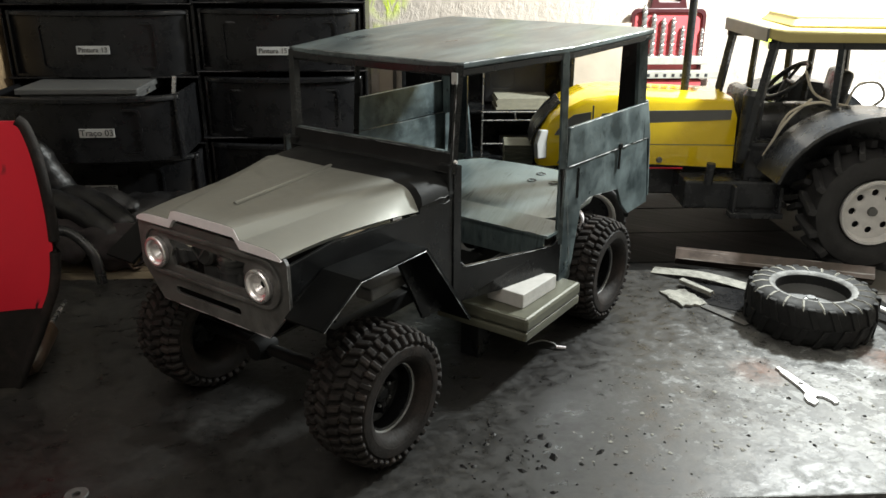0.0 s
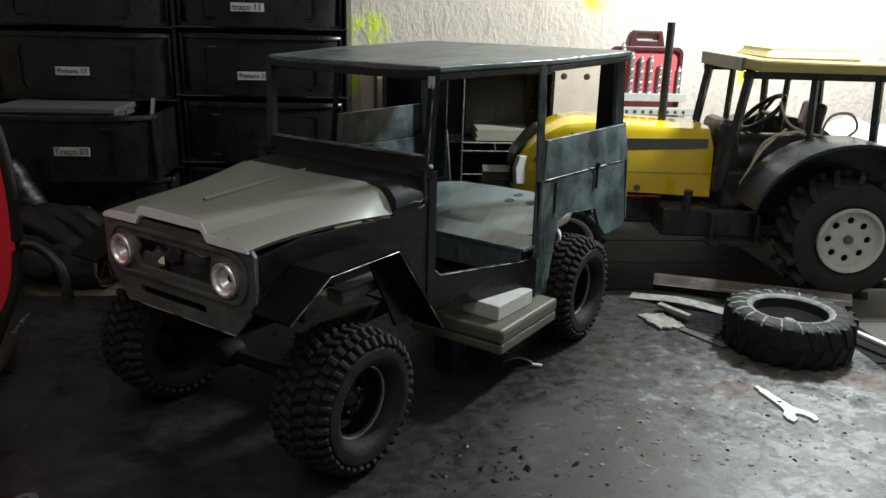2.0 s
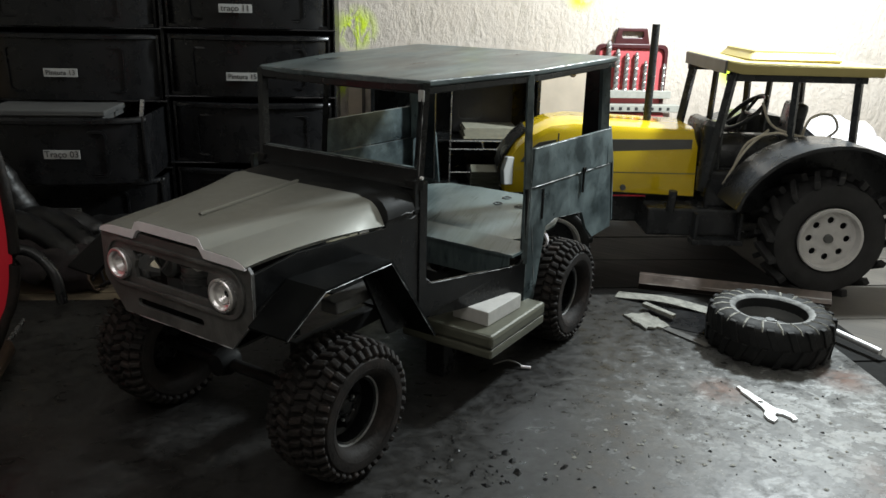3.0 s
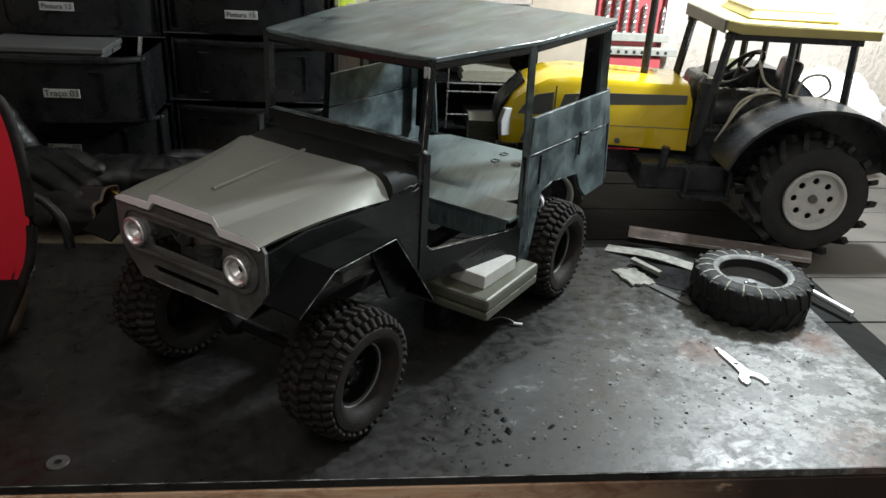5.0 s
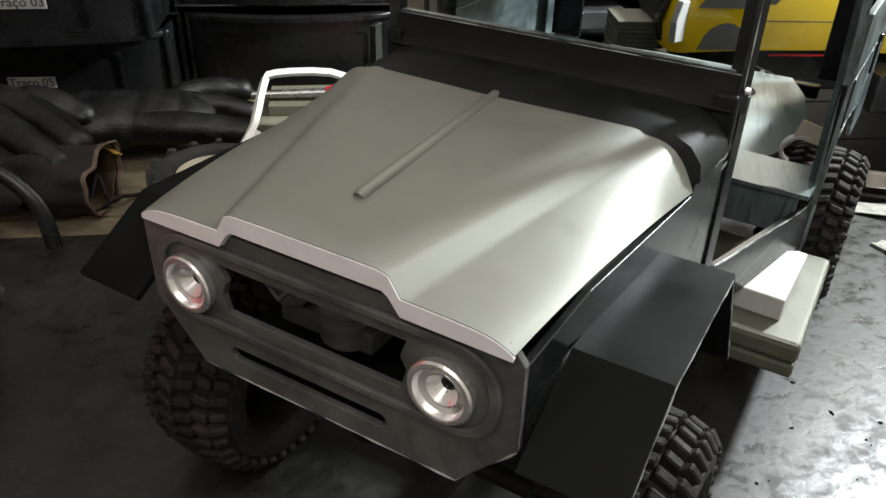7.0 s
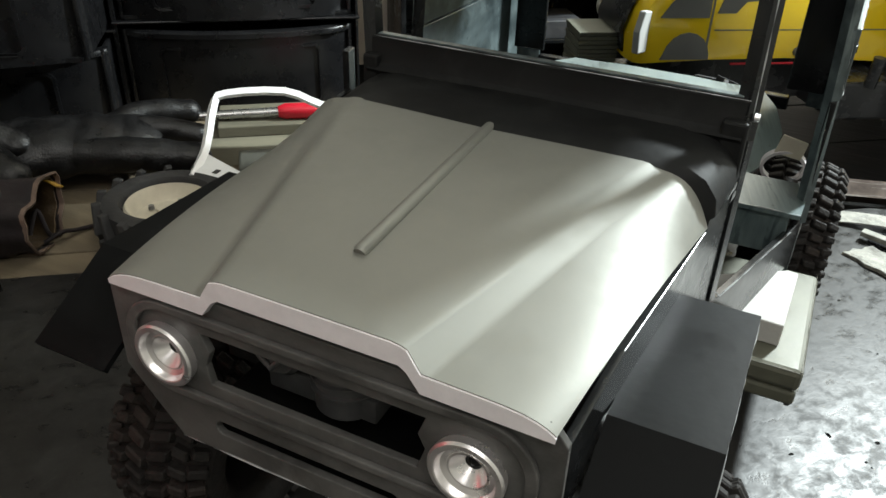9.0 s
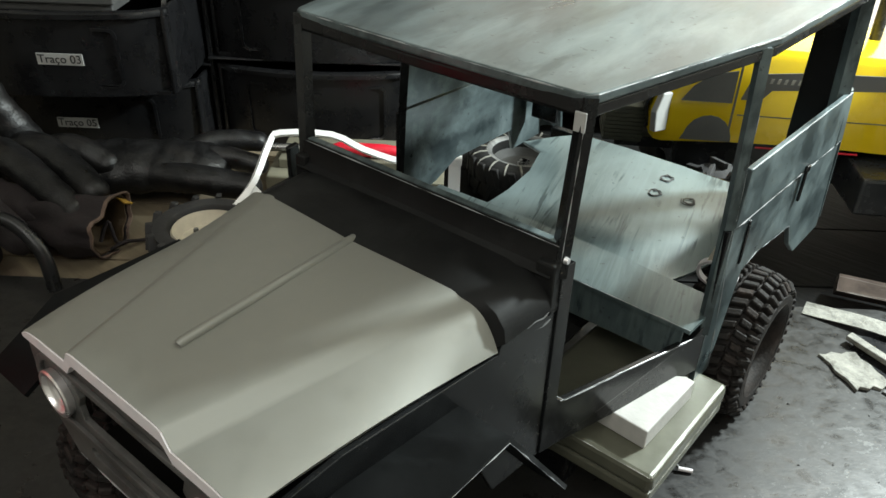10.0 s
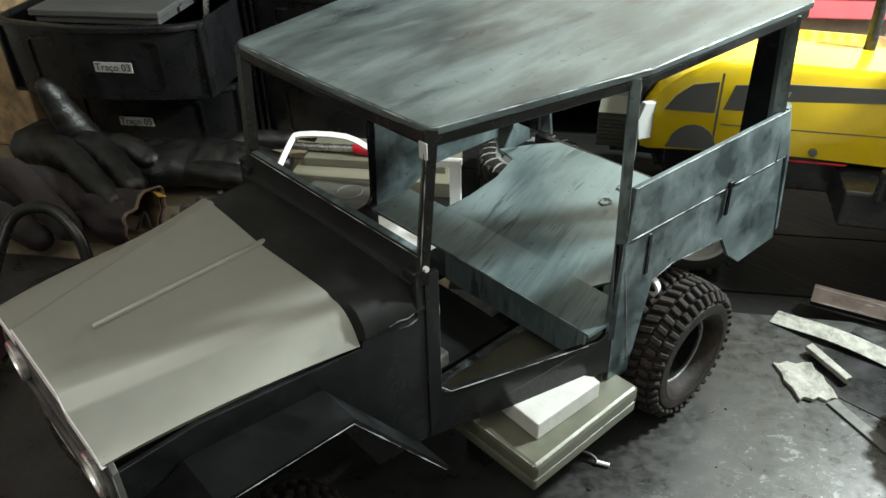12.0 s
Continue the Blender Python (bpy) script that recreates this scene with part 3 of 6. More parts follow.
def mud_tread(parent, r, w, apart, n=38):
    """Staggered rows of blocks over the crown and shoulders of the tyre; one by one, or in one mesh on the far side."""
    h, wide = 2 * math.pi / n, 2 * math.pi * r / n
    rest = []
    for k in range(n):
        for kind, off in (("i+1", 0.0), ("i-1", 0.5), ("o+" + str(k % 2), 0.45), ("o-" + str(k % 2), 0.95), ("s+" + str(k % 2), 0.30), ("s-" + str(k % 2), 0.80)):
            turn = Matrix.Rotation(h * (k + off), 4, "X")
            if apart:
                b = new("tread_block", lug_mesh(kind, r, w, wide))
                b.parent = parent
                b.matrix_basis = turn
            else:
                rest.append(moved(lug_bm(kind, r, w, wide), turn))
    if rest:
        part("tread", joined(*rest), "rubber", parent)


def jeep_wheel(parent, at, side, turn=0.0):
    """Tyre, rim and hub; side +1 faces +x."""
    r, w, rim = 0.535, 0.56, 0.268
    hub = new("wheel")
    hub.parent = parent
    hub.matrix_basis = Matrix.Translation(Vector(at) * U) @ Euler((radians(turn * 37), 0, radians(turn))).to_matrix().to_4x4()
    h = w / 2
    half = [(rim, h * 0.50), (rim + 0.006, h * 0.66), (rim + 0.022, h * 0.80), (rim + 0.055, h * 0.91), (rim + 0.10, h * 0.955), (rim + 0.15, h * 0.935), (r - 0.105, h * 0.86), (r - 0.070, h * 0.72), (r - 0.048, h * 0.50)]
    part("tyre", lathe([(a, -b) for a, b in half] + [(r - 0.036, 0)] + list(reversed(half)), 64, "x", True), "rubber", hub, "black mud-terrain tyre", smooth=40)
    for q in (0.352,):
        part("sidewall_ring", lathe([(q - 0.006, side * h * 0.80), (q - 0.004, side * h * 0.945), (q + 0.004, side * h * 0.95), (q + 0.006, side * h * 0.80)], 48, "x"), "rubber", hub, smooth=40)
    mud_tread(hub, r, w, side > 0)
    s = side
    part("rim", lathe([(rim + 0.004, s * 0.125), (rim - 0.012, s * 0.141), (rim - 0.028, s * 0.131), (rim - 0.033, s * 0.02), (0.18, s * 0.0), (0.17, s * -0.02), (0.06, s * -0.02), (0.0, s * -0.02)], 40, "x"), "black_sheet", hub, "gloss black wheel rim", smooth=40)
    part("rim_ring", lathe([(rim + 0.003, s * 0.136), (rim + 0.003, s * 0.150), (rim - 0.010, s * 0.150), (rim - 0.010, s * 0.136)], 48, "x", True), "steel_bright", hub, "bright worn rim edge", smooth=40)
    for k in range(5):
        a = 2 * math.pi * k / 5 + 0.3
        b = box(s * -0.02, s * 0.05, -0.033, 0.033, 0.05, 0.198, 0.012)
        part("spoke", moved(b, Matrix.Rotation(a, 4, "X")), "black_sheet", hub)
    part("hub_cap", joined(lathe([(0.065, s * -0.02), (0.065, s * 0.065), (0.045, s * 0.083), (0.0, s * 0.083)], 20, "x")), "black_sheet", hub, smooth=40)
    for k in range(5):
        a = 2 * math.pi * k / 5
        part("wheel_nut", moved(lathe([(0.0, s * 0.022), (0.012, s * 0.022), (0.014, s * 0.0)], 6, "x"), Matrix.Translation((s * 0.05, 0.095 * math.cos(a), 0.095 * math.sin(a)))), "steel", hub)
    return hub

# ---------------------------------------------------------------- the model off-roader

jeep = thing("model_jeep", (0, 0, 0), 0, "unfinished black sheet-metal model off-roader with a silver bonnet", "model car")
for at, s, tn in [((1.025, -0.125, 0.535), 1, -1), ((-0.93, -0.125, 0.535), -1, -1), ((1.225, 3.04, 0.535), 1, 0)]:
    jeep_wheel(jeep, at, s, tn)


def rows_mesh(rows, thick=0.0):
    """A skin over rows of points; thick gives it depth along its normals."""
    bm = bmesh.new()
    grid = [[bm.verts.new(p) for p in row] for row in rows]
    for a, b in zip(grid, grid[1:]):
        for j in range(len(a) - 1):
            bm.faces.new((a[j], a[j + 1], b[j + 1], b[j]))
    bmesh.ops.recalc_face_normals(bm, faces=bm.faces)
    if thick:
        bmesh.ops.solidify(bm, geom=list(bm.faces), thickness=thick)
    return bm


# bonnet: a raised middle with a soft crease, then flanks that lie flat at the front corner and slope evenly towards the scuttle
def bonnet_row(y, t):
    zc = 1.845 + 0.09 * t                        # middle
    step = 0.058 * (1 - t) + 0.016               # the middle stands proud of the flanks, most at the front
    xs = 0.325 + 0.345 * t
    xe = 0.770 + 0.140 * t
    drop = 0.03 + 0.10 * t
    zs = zc - step - 0.006
    ze = zc - step - 0.016 - (0.15 + 0.85 * t) * (0.044 + 1.05 * drop) - 0.030 * (1 - t) ** 4
    even = 0.18 + 1.4 * t * (1 - t)               # how evenly the flank falls
    bend = 2.1 + 0.7 * t + 4.9 * (1 - t) ** 4     # and how late it rolls over
    half = [(0, zc), (xs * 0.5, zc), (xs - 0.04, zc - 0.001), (xs - 0.012, zc - 0.005), (xs + 0.012, zc - 0.013)]
    for f in (0.0, 0.10, 0.22, 0.36, 0.50, 0.64, 0.76, 0.86, 0.93, 0.975, 1.0):
        half.append((xs + 0.055 + (xe - xs - 0.055) * f, zs + (ze - zs) * (even * f + (1 - even) * f ** bend)))
    left = [(-x, y + 0.05 * x * t * t, z) for x, z in reversed(half[1:])]
    return left + [(x, y, z) for x, z in half]


rows = [bonnet_row(-0.722 + 1.292 * k / 12, k / 12) for k in range(13)]
part("bonnet", rows_mesh(rows, 0.03), "silver_paint", jeep, "silver-grey painted bonnet", smooth=55)


def mirrored(make, name, mat, parent, label="", smooth=None):
    """The same part on both sides of the model."""
    for s in (1, -1):
        bm = make()
        if s < 0:
            for v in bm.verts:
                v.co.x = -v.co.x
            bmesh.ops.reverse_faces(bm, faces=bm.faces)
        part(name, bm, mat, parent, label, smooth)


def extrude_profile(path, x0, x1, thick):
    """A strip bent along (y, z) points, from x0 to x1."""
    return rows_mesh([[(x0, y, z), (x1, y, z)] for y, z in path], thick)


# white underside lip showing along the bonnet's front edge
lip = bonnet_row(-0.724, 0.0)


def lip_foot(x):
    """Lower edge of the lip: it steps down beside the raised middle and then runs level to the corner."""
    return 1.771 - 0.074 * min(1.0, max(0.0, (abs(x) - 0.325) / 0.055)) - 0.012 * max(0.0, abs(x) - 0.38)


part("bonnet_lip", rows_mesh([[(x, y - 0.004, z - 0.004) for x, y, z in lip], [(x * 0.998, y - 0.004, min(z - 0.008, lip_foot(x))) for x, y, z in lip], [(x * 0.99, y + 0.04, min(z - 0.010, lip_foot(x)) - 0.003) for x, y, z in lip]], 0.008), "white_edge", jeep, "raw white edge of the bonnet", smooth=30)
rib = tube([(0, -0.415, 1.876), (0, -0.405, 1.880), (0, 0.59, 1.938), (0, 0.625, 1.930)], 0.026, 12, [0.85, 1, 1, 0.6])
for v in rib.verts:
    v.co.z -= 0.010
part("bonnet_rib", rib, "silver_paint", jeep, "raised rib along the bonnet", smooth=50)

# front panel with the grille opening, the slot and the lamp holes
front_y = -0.672
outline = [(-0.80, 1.33), (-0.585, 1.08), (0.585, 1.08), (0.80, 1.33), (0.80, 1.665), (0.745, 1.735), (-0.745, 1.735), (-0.80, 1.665)]
grille = [(-0.41, 1.385), (0.36, 1.385), (0.385, 1.47), (0.36, 1.52), (0.385, 1.59), (-0.435, 1.59), (-0.40, 1.52), (-0.425, 1.46)]
slot = rounded(-0.42, 0.30, 1.165, 1.225, 0.028, 4)
lamps_at = [(-0.578, 1.466), (0.530, 1.466)]
holes = [grille, slot] + [arc(cx, cz, 0.095, 360, 360 / 24, 23) for cx, cz in lamps_at]
part("front_panel", plate(outline, holes, lambda a, b, d: Vector((a, front_y - d, b)), 0.03, 0.004), "worn_black", jeep, "black sheet-metal front panel with a grille opening")
part("grille_surround", plate(rounded(-0.74, 0.74, 1.305, 1.675, 0.17, 8), [rounded(-0.70, 0.70, 1.335, 1.645, 0.14, 8)], lambda a, b, d: Vector((a, front_y - 0.030 - d, b)), 0.022, 0.005), "worn_black", jeep, "raised black bezel around the lamps")
part("front_apron", rows_mesh([[(-0.585, front_y - 0.025, 1.085), (0.585, front_y - 0.025, 1.085)], [(-0.56, front_y + 0.05, 1.055), (0.56, front_y + 0.05, 1.055)]], 0.012), "worn_black", jeep)
for cx, cz in lamps_at:
    dish = [(0.0, -0.006), (0.020, -0.006), (0.024, -0.010), (0.056, -0.050), (0.060, -0.0535), (0.066, -0.0535), (0.069, -0.050), (0.086, -0.058), (0.092, -0.066), (0.096, -0.078), (0.101, -0.080), (0.114, -0.079), (0.121, -0.071), (0.119, -0.05), (0.110, -0.010)]
    lamp_ob = part("headlight", moved(lathe(dish, 48, "y"), Matrix.Translation((cx, front_y + 0.008, cz))), "turned_aluminium", jeep, "turned bright aluminium headlight", smooth=22)
    part("bulb_hole", moved(lathe([(0.0, -0.008), (0.018, -0.008), (0.021, -0.012), (0.025, -0.014), (0.027, -0.010)], 18, "y"), Matrix.Translation((cx, front_y + 0.008, cz))), "black_plastic", lamp_ob, "dark hole for a bulb", smooth=40)

# engine seen through the grille
motor_body = moved(lathe([(0.0, -0.20), (0.10, -0.20), (0.118, -0.18), (0.118, -0.02), (0.126, -0.015), (0.126, 0.02), (0.118, 0.03), (0.118, 0.14), (0.10, 0.17), (0.0, 0.17)], 28, "z"), Matrix.Translation((-0.05, -0.43, 1.45)))
motor_cap = moved(lathe([(0.0, -0.05), (0.085, -0.05), (0.105, -0.03), (0.105, 0.10), (0.0, 0.10)], 24, "y"), Matrix.Translation((-0.27, -0.50, 1.47)))
ribs = [moved(lathe([(0.118, -0.008), (0.131, -0.006), (0.131, 0.006), (0.118, 0.008)], 28, "z"), Matrix.Translation((-0.05, -0.43, 1.36 + 0.045 * k))) for k in range(4)]
# Added plates, unseen: they block the bright floor behind the grille.
part("bay_back", joined(box(-0.76, 0.76, -0.245, -0.225, 1.06, 1.70, 0.004), box(-0.60, 0.60, -0.66, -0.245, 1.07, 1.09, 0.004)), "satin_black", jeep, "added black plates that keep the grille opening dark")
part("motor", joined(motor_body, motor_cap, *ribs, box(-0.34, 0.10, -0.50, -0.25, 1.26, 1.36, 0.01)), "motor_case", jeep, "dusty grey electric motor behind the grille", smooth=40)
part("motor_wire", tube([(-0.38, -0.52, 1.58), (-0.33, -0.58, 1.50), (-0.24, -0.60, 1.45), (-0.17, -0.59, 1.54), (-0.10, -0.55, 1.59)], 0.012, 8), "motor_case", jeep, "loose grey wire behind the grille", smooth=50)
part("grille_foil", rows_mesh([[(-0.17 + 0.066 * j, -0.60 + 0.02 * (j % 3), 1.60 - 0.05 * math.sin(0.4 * j) + 0.012 * ((j * 7) % 3)) for j in range(9)], [(-0.17 + 0.066 * j, -0.56, 1.545 - 0.05 * math.sin(0.4 * j) + 0.016 * ((j * 5) % 4)) for j in range(9)], [(-0.17 + 0.066 * j, -0.48 - 0.02 * (j % 2), 1.60) for j in range(9)]], 0.008), "label_paper", jeep, "crumpled pale scrap behind the grille", smooth=60)


# engine bay sides, tapering towards the front
def bay_side():
    out = [(-0.672, 1.33), (-0.40, 1.50), (0.28, 1.50), (0.62, 0.80), (1.00, 0.80), (1.00, 1.80), (0.60, 1.785), (0.58, 1.70), (-0.30, 1.72), (-0.672, 1.66)]
    return plate(out, [], lambda a, b, d: Vector((0.795 + (a + 0.735) * 0.15 / 1.735 - d, a, b)), 0.03, 0.004)


mirrored(bay_side, "bay_side", "black_sheet", jeep, "black side panel of the engine bay")


def fender():
    return extrude_profile([(-0.77, 1.315), (-0.40, 1.535), (0.32, 1.535), (0.91, 0.745)], 0.83, 1.17, -0.025)


mirrored(fender, "fender", "fender_black", jeep, "angular black flat fender")


def cowl_row(y, dz, xw, tucked=False):
    """One section across the scuttle, rounded at the shoulders."""
    half = [(0, 1.952), (xw - 0.26, 1.948), (xw - 0.14, 1.935), (xw - 0.06, 1.895), (xw - 0.01, 1.83), (xw, 1.76)]
    far = [(0, 1.952), (xw - 0.33, 1.946), (xw - 0.24, 1.925), (xw - 0.16, 1.875), (xw - 0.09, 1.81), (xw - 0.05, 1.75)]
    if tucked:
        half = far
    return [(-x, y + 0.03 * x, z + dz) for x, z in reversed(far[1:])] + [(x, y, z + dz) for x, z in half]


part("cowl", rows_mesh([cowl_row(0.47, -0.040, 0.915, True), cowl_row(0.55, -0.022, 0.920, True), cowl_row(0.60, 0.0, 0.925), cowl_row(0.80, 0.01, 0.94), cowl_row(1.0, 0.015, 0.955)], 0.02), "satin_black", jeep, "matt black curved scuttle panel", smooth=40)

# windscreen frame
sill = part("windscreen_sill", rows_mesh([[(x, y, z) for x in (-0.775, -0.3, 0.1, 0.5, 0.93)] for y, z in ((0.905, 1.955), (0.945, 1.980), (0.96, 2.02), (0.965, 2.090), (0.975, 2.100), (1.02, 2.100))], 0.03), "satin_black", jeep, "matt black lower panel of the open windscreen frame", smooth=30)
part("scuttle_corner", box(0.845, 0.948, 0.915, 1.0, 1.74, 2.02, 0.012), "satin_black", jeep)
part("scuttle_corner", box(-0.80, -0.72, 0.915, 1.0, 1.74, 2.02, 0.012), "satin_black", jeep)
# The reflection on the sill's black top is painted as a grey strip.
part("sill_top", box(-0.75, 0.90, 0.978, 1.018, 2.101, 2.108, 0.002), "brushed_primer", sill, "grey top edge of the windscreen panel, its reflection put into the colour")
for s in (1, -1):
    foot_x, head_x = (0.925, 0.905) if s > 0 else (-0.770, -0.875)
    post = tube([(foot_x, 0.985, 1.93), (head_x, 1.10, 2.76)], 0.046, 4)
    part("windscreen_post", post, "black_sheet", jeep, "black front roof post")
    if s > 0:
        part("tape", joined(box(s * 0.907 - 0.028, s * 0.907 + 0.028, 1.040, 1.052, 2.62, 2.71, 0.004)), "label_paper", jeep, "scrap of masking tape on the post")
    part("post_bolt", moved(lathe([(0.0, 0.02), (0.015, 0.02), (0.018, 0.0)], 12, "x"), Matrix.Translation((foot_x + s * 0.030, 0.985, 2.03))), "aluminium", jeep, "small bright bolt", smooth=40)
part("header_rail", box(-0.9, 0.9, 1.06, 1.12, 2.68, 2.76, 0.012), "black_sheet", jeep)


# door frame: the panel between the front post and the middle post, with the doorway cut out
def side_x(y):
    if y < 1.0:
        return 0.955
    if y < 2.28:
        return 0.955 + (y - 1.0) * 0.315 / 1.28
    return 1.27 + (y - 2.28) * 0.022


def door_side():
    door = [(1.065, 1.99)] + arc(1.065 + 0.05, 1.11 + 0.05, 0.05, 180, 270, 4) + arc(2.16, 1.03 + 0.10, 0.10, 270, 360, 5) + [(2.26, 1.74)]
    out = [(0.98, 1.99)] + [(0.98, 0.80), (1.10, 0.80), (2.30, 0.72), (2.30, 1.74)] + list(reversed(door))
    return plate(out, [], lambda a, b, d: Vector((side_x(a) - d, a, b)), 0.035, 0.004)


mirrored(door_side, "door_frame", "black_sheet", jeep, "black sill and posts around the open doorway")


def rear_lower(s):
    left = [(2.285, 1.745), (2.285, 0.60), (2.50, 0.60), (2.66, 1.30), (2.86, 1.34), (3.48, 1.27), (3.62, 1.06), (3.80, 0.92), (4.30, 0.93), (4.15, 1.69)]
    right = [(2.285, 1.745), (2.285, 0.98), (2.52, 0.97), (2.72, 1.02), (2.98, 1.13), (3.78, 1.12), (3.84, 0.92), (4.30, 0.93), (4.15, 1.69)]
    return plate(left if s > 0 else right, [], lambda a, b, d: Vector((s * (side_x(a) - d), a, b)), 0.035, 0.006)


for s in (1, -1):
    part("rear_lower_panel", rear_lower(s), "brushed_primer", jeep, "lower rear side panel of brushed grey-black primer, cut for the wheel")


def rear_upper():
    out = [(2.30, 1.752), (4.18, 1.70), (4.07, 2.09), (2.33, 2.11)]
    return plate(out, [], lambda a, b, d: Vector((side_x(a) + 0.012 - d, a, b)), 0.035, 0.006)


mirrored(rear_upper, "rear_upper_panel", "brushed_primer", jeep, "upper rear side panel of brushed grey-black primer")


def rear_corner():
    turn_in = [(1.315 - 0.10 * (1 - math.cos(radians(a))), 4.15 + 0.12 * math.sin(radians(a))) for a in range(0, 91, 15)] + [(1.12, 4.27)]
    return rows_mesh([[(x, y - 0.10, 2.10) for x, y in turn_in], [(x, y + 0.05, 1.70) for x, y in turn_in], [(x, y + 0.16, 1.0) for x, y in turn_in]], 0.03)


mirrored(rear_corner, "rear_corner", "brushed_primer", jeep, "rounded rear corner of the body", smooth=40)


def strap():
    return joined(box(1.304, 1.322, 3.405, 3.435, 1.50, 1.725, 0.004), box(1.304, 1.328, 3.39, 3.45, 1.715, 1.765, 0.006))


mirrored(strap, "panel_latch", "black_sheet", jeep, "small dark strap latch")


def slit():
    return box(1.268, 1.286, 2.545, 2.575, 1.40, 1.70, 0.004)


mirrored(slit, "panel_seam", "black_sheet", jeep)

for s in (1, -1):
    part("middle_post", tube([(s * 1.25, 2.275, 1.02), (s * 1.238, 2.30, 1.74), (s * 1.19, 2.33, 2.76)], 0.040, 4), "black_sheet" if s < 0 else "brushed_primer", jeep, "roof post beside the doorway")
    part("rear_post", joined(tube([(s * 1.265, 4.02, 1.7), (s * 1.235, 3.96, 2.76)], 0.062, 4)), "brushed_primer", jeep, "rear roof post")
part("rear_post", box(-1.22, -0.96, 4.02, 4.06, 1.2, 2.74, 0.008), "black_sheet", jeep, "broad black rear post")
part("rear_post", box(0.96, 1.22, 4.10, 4.14, 1.2, 2.76, 0.008), "black_sheet", jeep)

# roof, with a folded rim; it narrows towards the windscreen
rim_half = [(0.0, 1.05), (0.86, 1.062), (0.915, 1.073), (0.945, 1.11), (1.235, 2.42), (1.30, 4.09), (1.26, 4.16), (0, 4.18)]
roof_out = rim_half + [(-x * (0.965 if y < 1.2 else 1.0), y) for x, y in reversed(rim_half[1:-1])]


def roof_z(y):
    return 2.782 + 0.018 * (y - 1.05)


part("roof", plate(roof_out, [], lambda a, b, d: Vector((a, b, roof_z(b) - d)), 0.05, 0.012), "roof_primer", jeep, "flat roof brushed with patchy grey-black primer")
part("roof_rim", plate([(x * 0.99, y * 0.995 + 0.01) for x, y in roof_out], [[(x * 0.94, 2.6 + (y - 2.6) * 0.955) for x, y in roof_out]], lambda a, b, d: Vector((a, b, roof_z(b) - 0.054 - d)), 0.055, 0.008), "black_sheet", jeep, "dark folded rim below the roof")

# load deck: a strip across the body, then a bed that swells towards the rear and folds down at its flanks
def deck_row(y, right, left, z, fold_r, fold_l):
    return [(-right, y, z - fold_r), (-right + 0.05, y, z - fold_r * 0.5), (-right + 0.14, y, z), (-right * 0.35, y, z + 0.01), (left * 0.35, y, z + 0.01),
            (left - 0.30, y, z), (left - 0.16, y, z - fold_l * 0.35), (left - 0.06, y, z - fold_l * 0.8), (left, y, z - fold_l)]


deck_rows = [deck_row(2.055, 0.98, 1.25, 1.155, 0, 0), deck_row(2.47, 1.00, 1.27, 1.165, 0, 0), deck_row(2.485, 0.56, 0.90, 1.172, 0.01, 0.04), deck_row(2.75, 0.56, 0.95, 1.19, 0.02, 0.10), deck_row(3.1, 0.60, 1.02, 1.215, 0.02, 0.14), deck_row(3.42, 0.72, 1.03, 1.225, 0.02, 0.13), deck_row(3.46, 0.92, 1.02, 1.225, 0.0, 0.12), deck_row(3.75, 0.78, 0.94, 1.22, 0, 0.06), deck_row(3.98, 0.66, 0.80, 1.205, 0, 0.0)]
part("load_deck", rows_mesh(deck_rows, 0.025), "deck_primer", jeep, "brushed blue-grey sheet-metal load deck", smooth=35)
part("deck_riser", box(-0.12, 1.2, 2.075, 2.10, 0.885, 1.138, 0.004), "deck_primer", jeep, "upright strip below the load deck")
part("cabin_block", moved(box(-0.27, 0.27, -0.10, 0.10, 0.0, 0.12, 0.01), Matrix.Translation((-0.12, 2.20, 0.86))), "dark_primer", jeep, "dark grey block under the load deck")
for x, y in [(0.31, 3.64), (0.35, 3.36), (0.60, 3.40)]:
    way = [Vector((x, y, 1.236)) + Vector((q * math.cos(k * 0.52 + 5 * x), 1.15 * q * math.sin(k * 0.52 + 5 * x), 0.003 * (k % 2))) for k in range(27) for q in [0.056 - 0.0009 * k + 0.016 * noise.noise(Vector((k * 0.83, 9 * x, 9 * y)))]]
    part("weld_spot", tube(way, 0.0058, 6, [0.5 + 0.5 * abs(noise.noise(Vector((k * 0.6, 4 * x, y)))) * 2 for k in range(27)]), "grey_slate", jeep, "rough dark weld mark", smooth=50)
hoop = lathe([(0.115, -0.02), (0.135, -0.02), (0.135, 0.02), (0.115, 0.02)], 32, "y", True)
part("arch_ring", moved(hoop, Matrix.Translation((1.09, 2.84, 1.10)) @ Euler((0.35, 0, 0.15)).to_matrix().to_4x4()), "white_edge", jeep, "white plastic ring hanging in the wheel arch", smooth=40)
part("arch_bracket", plate([(0.0, 0.0), (0.16, -0.02), (0.18, 0.09), (0.03, 0.12)], [], lambda a, b, d: Vector((1.02 + a, 2.80 + 0.1 * b - d, 1.20 + b)), 0.02, 0.004), "cream", jeep, "cream plastic bracket at the wheel arch")
part("rear_cross_bar", box(-1.0, 1.0, 4.02, 4.10, 1.06, 1.16, 0.01), "black_sheet", jeep)


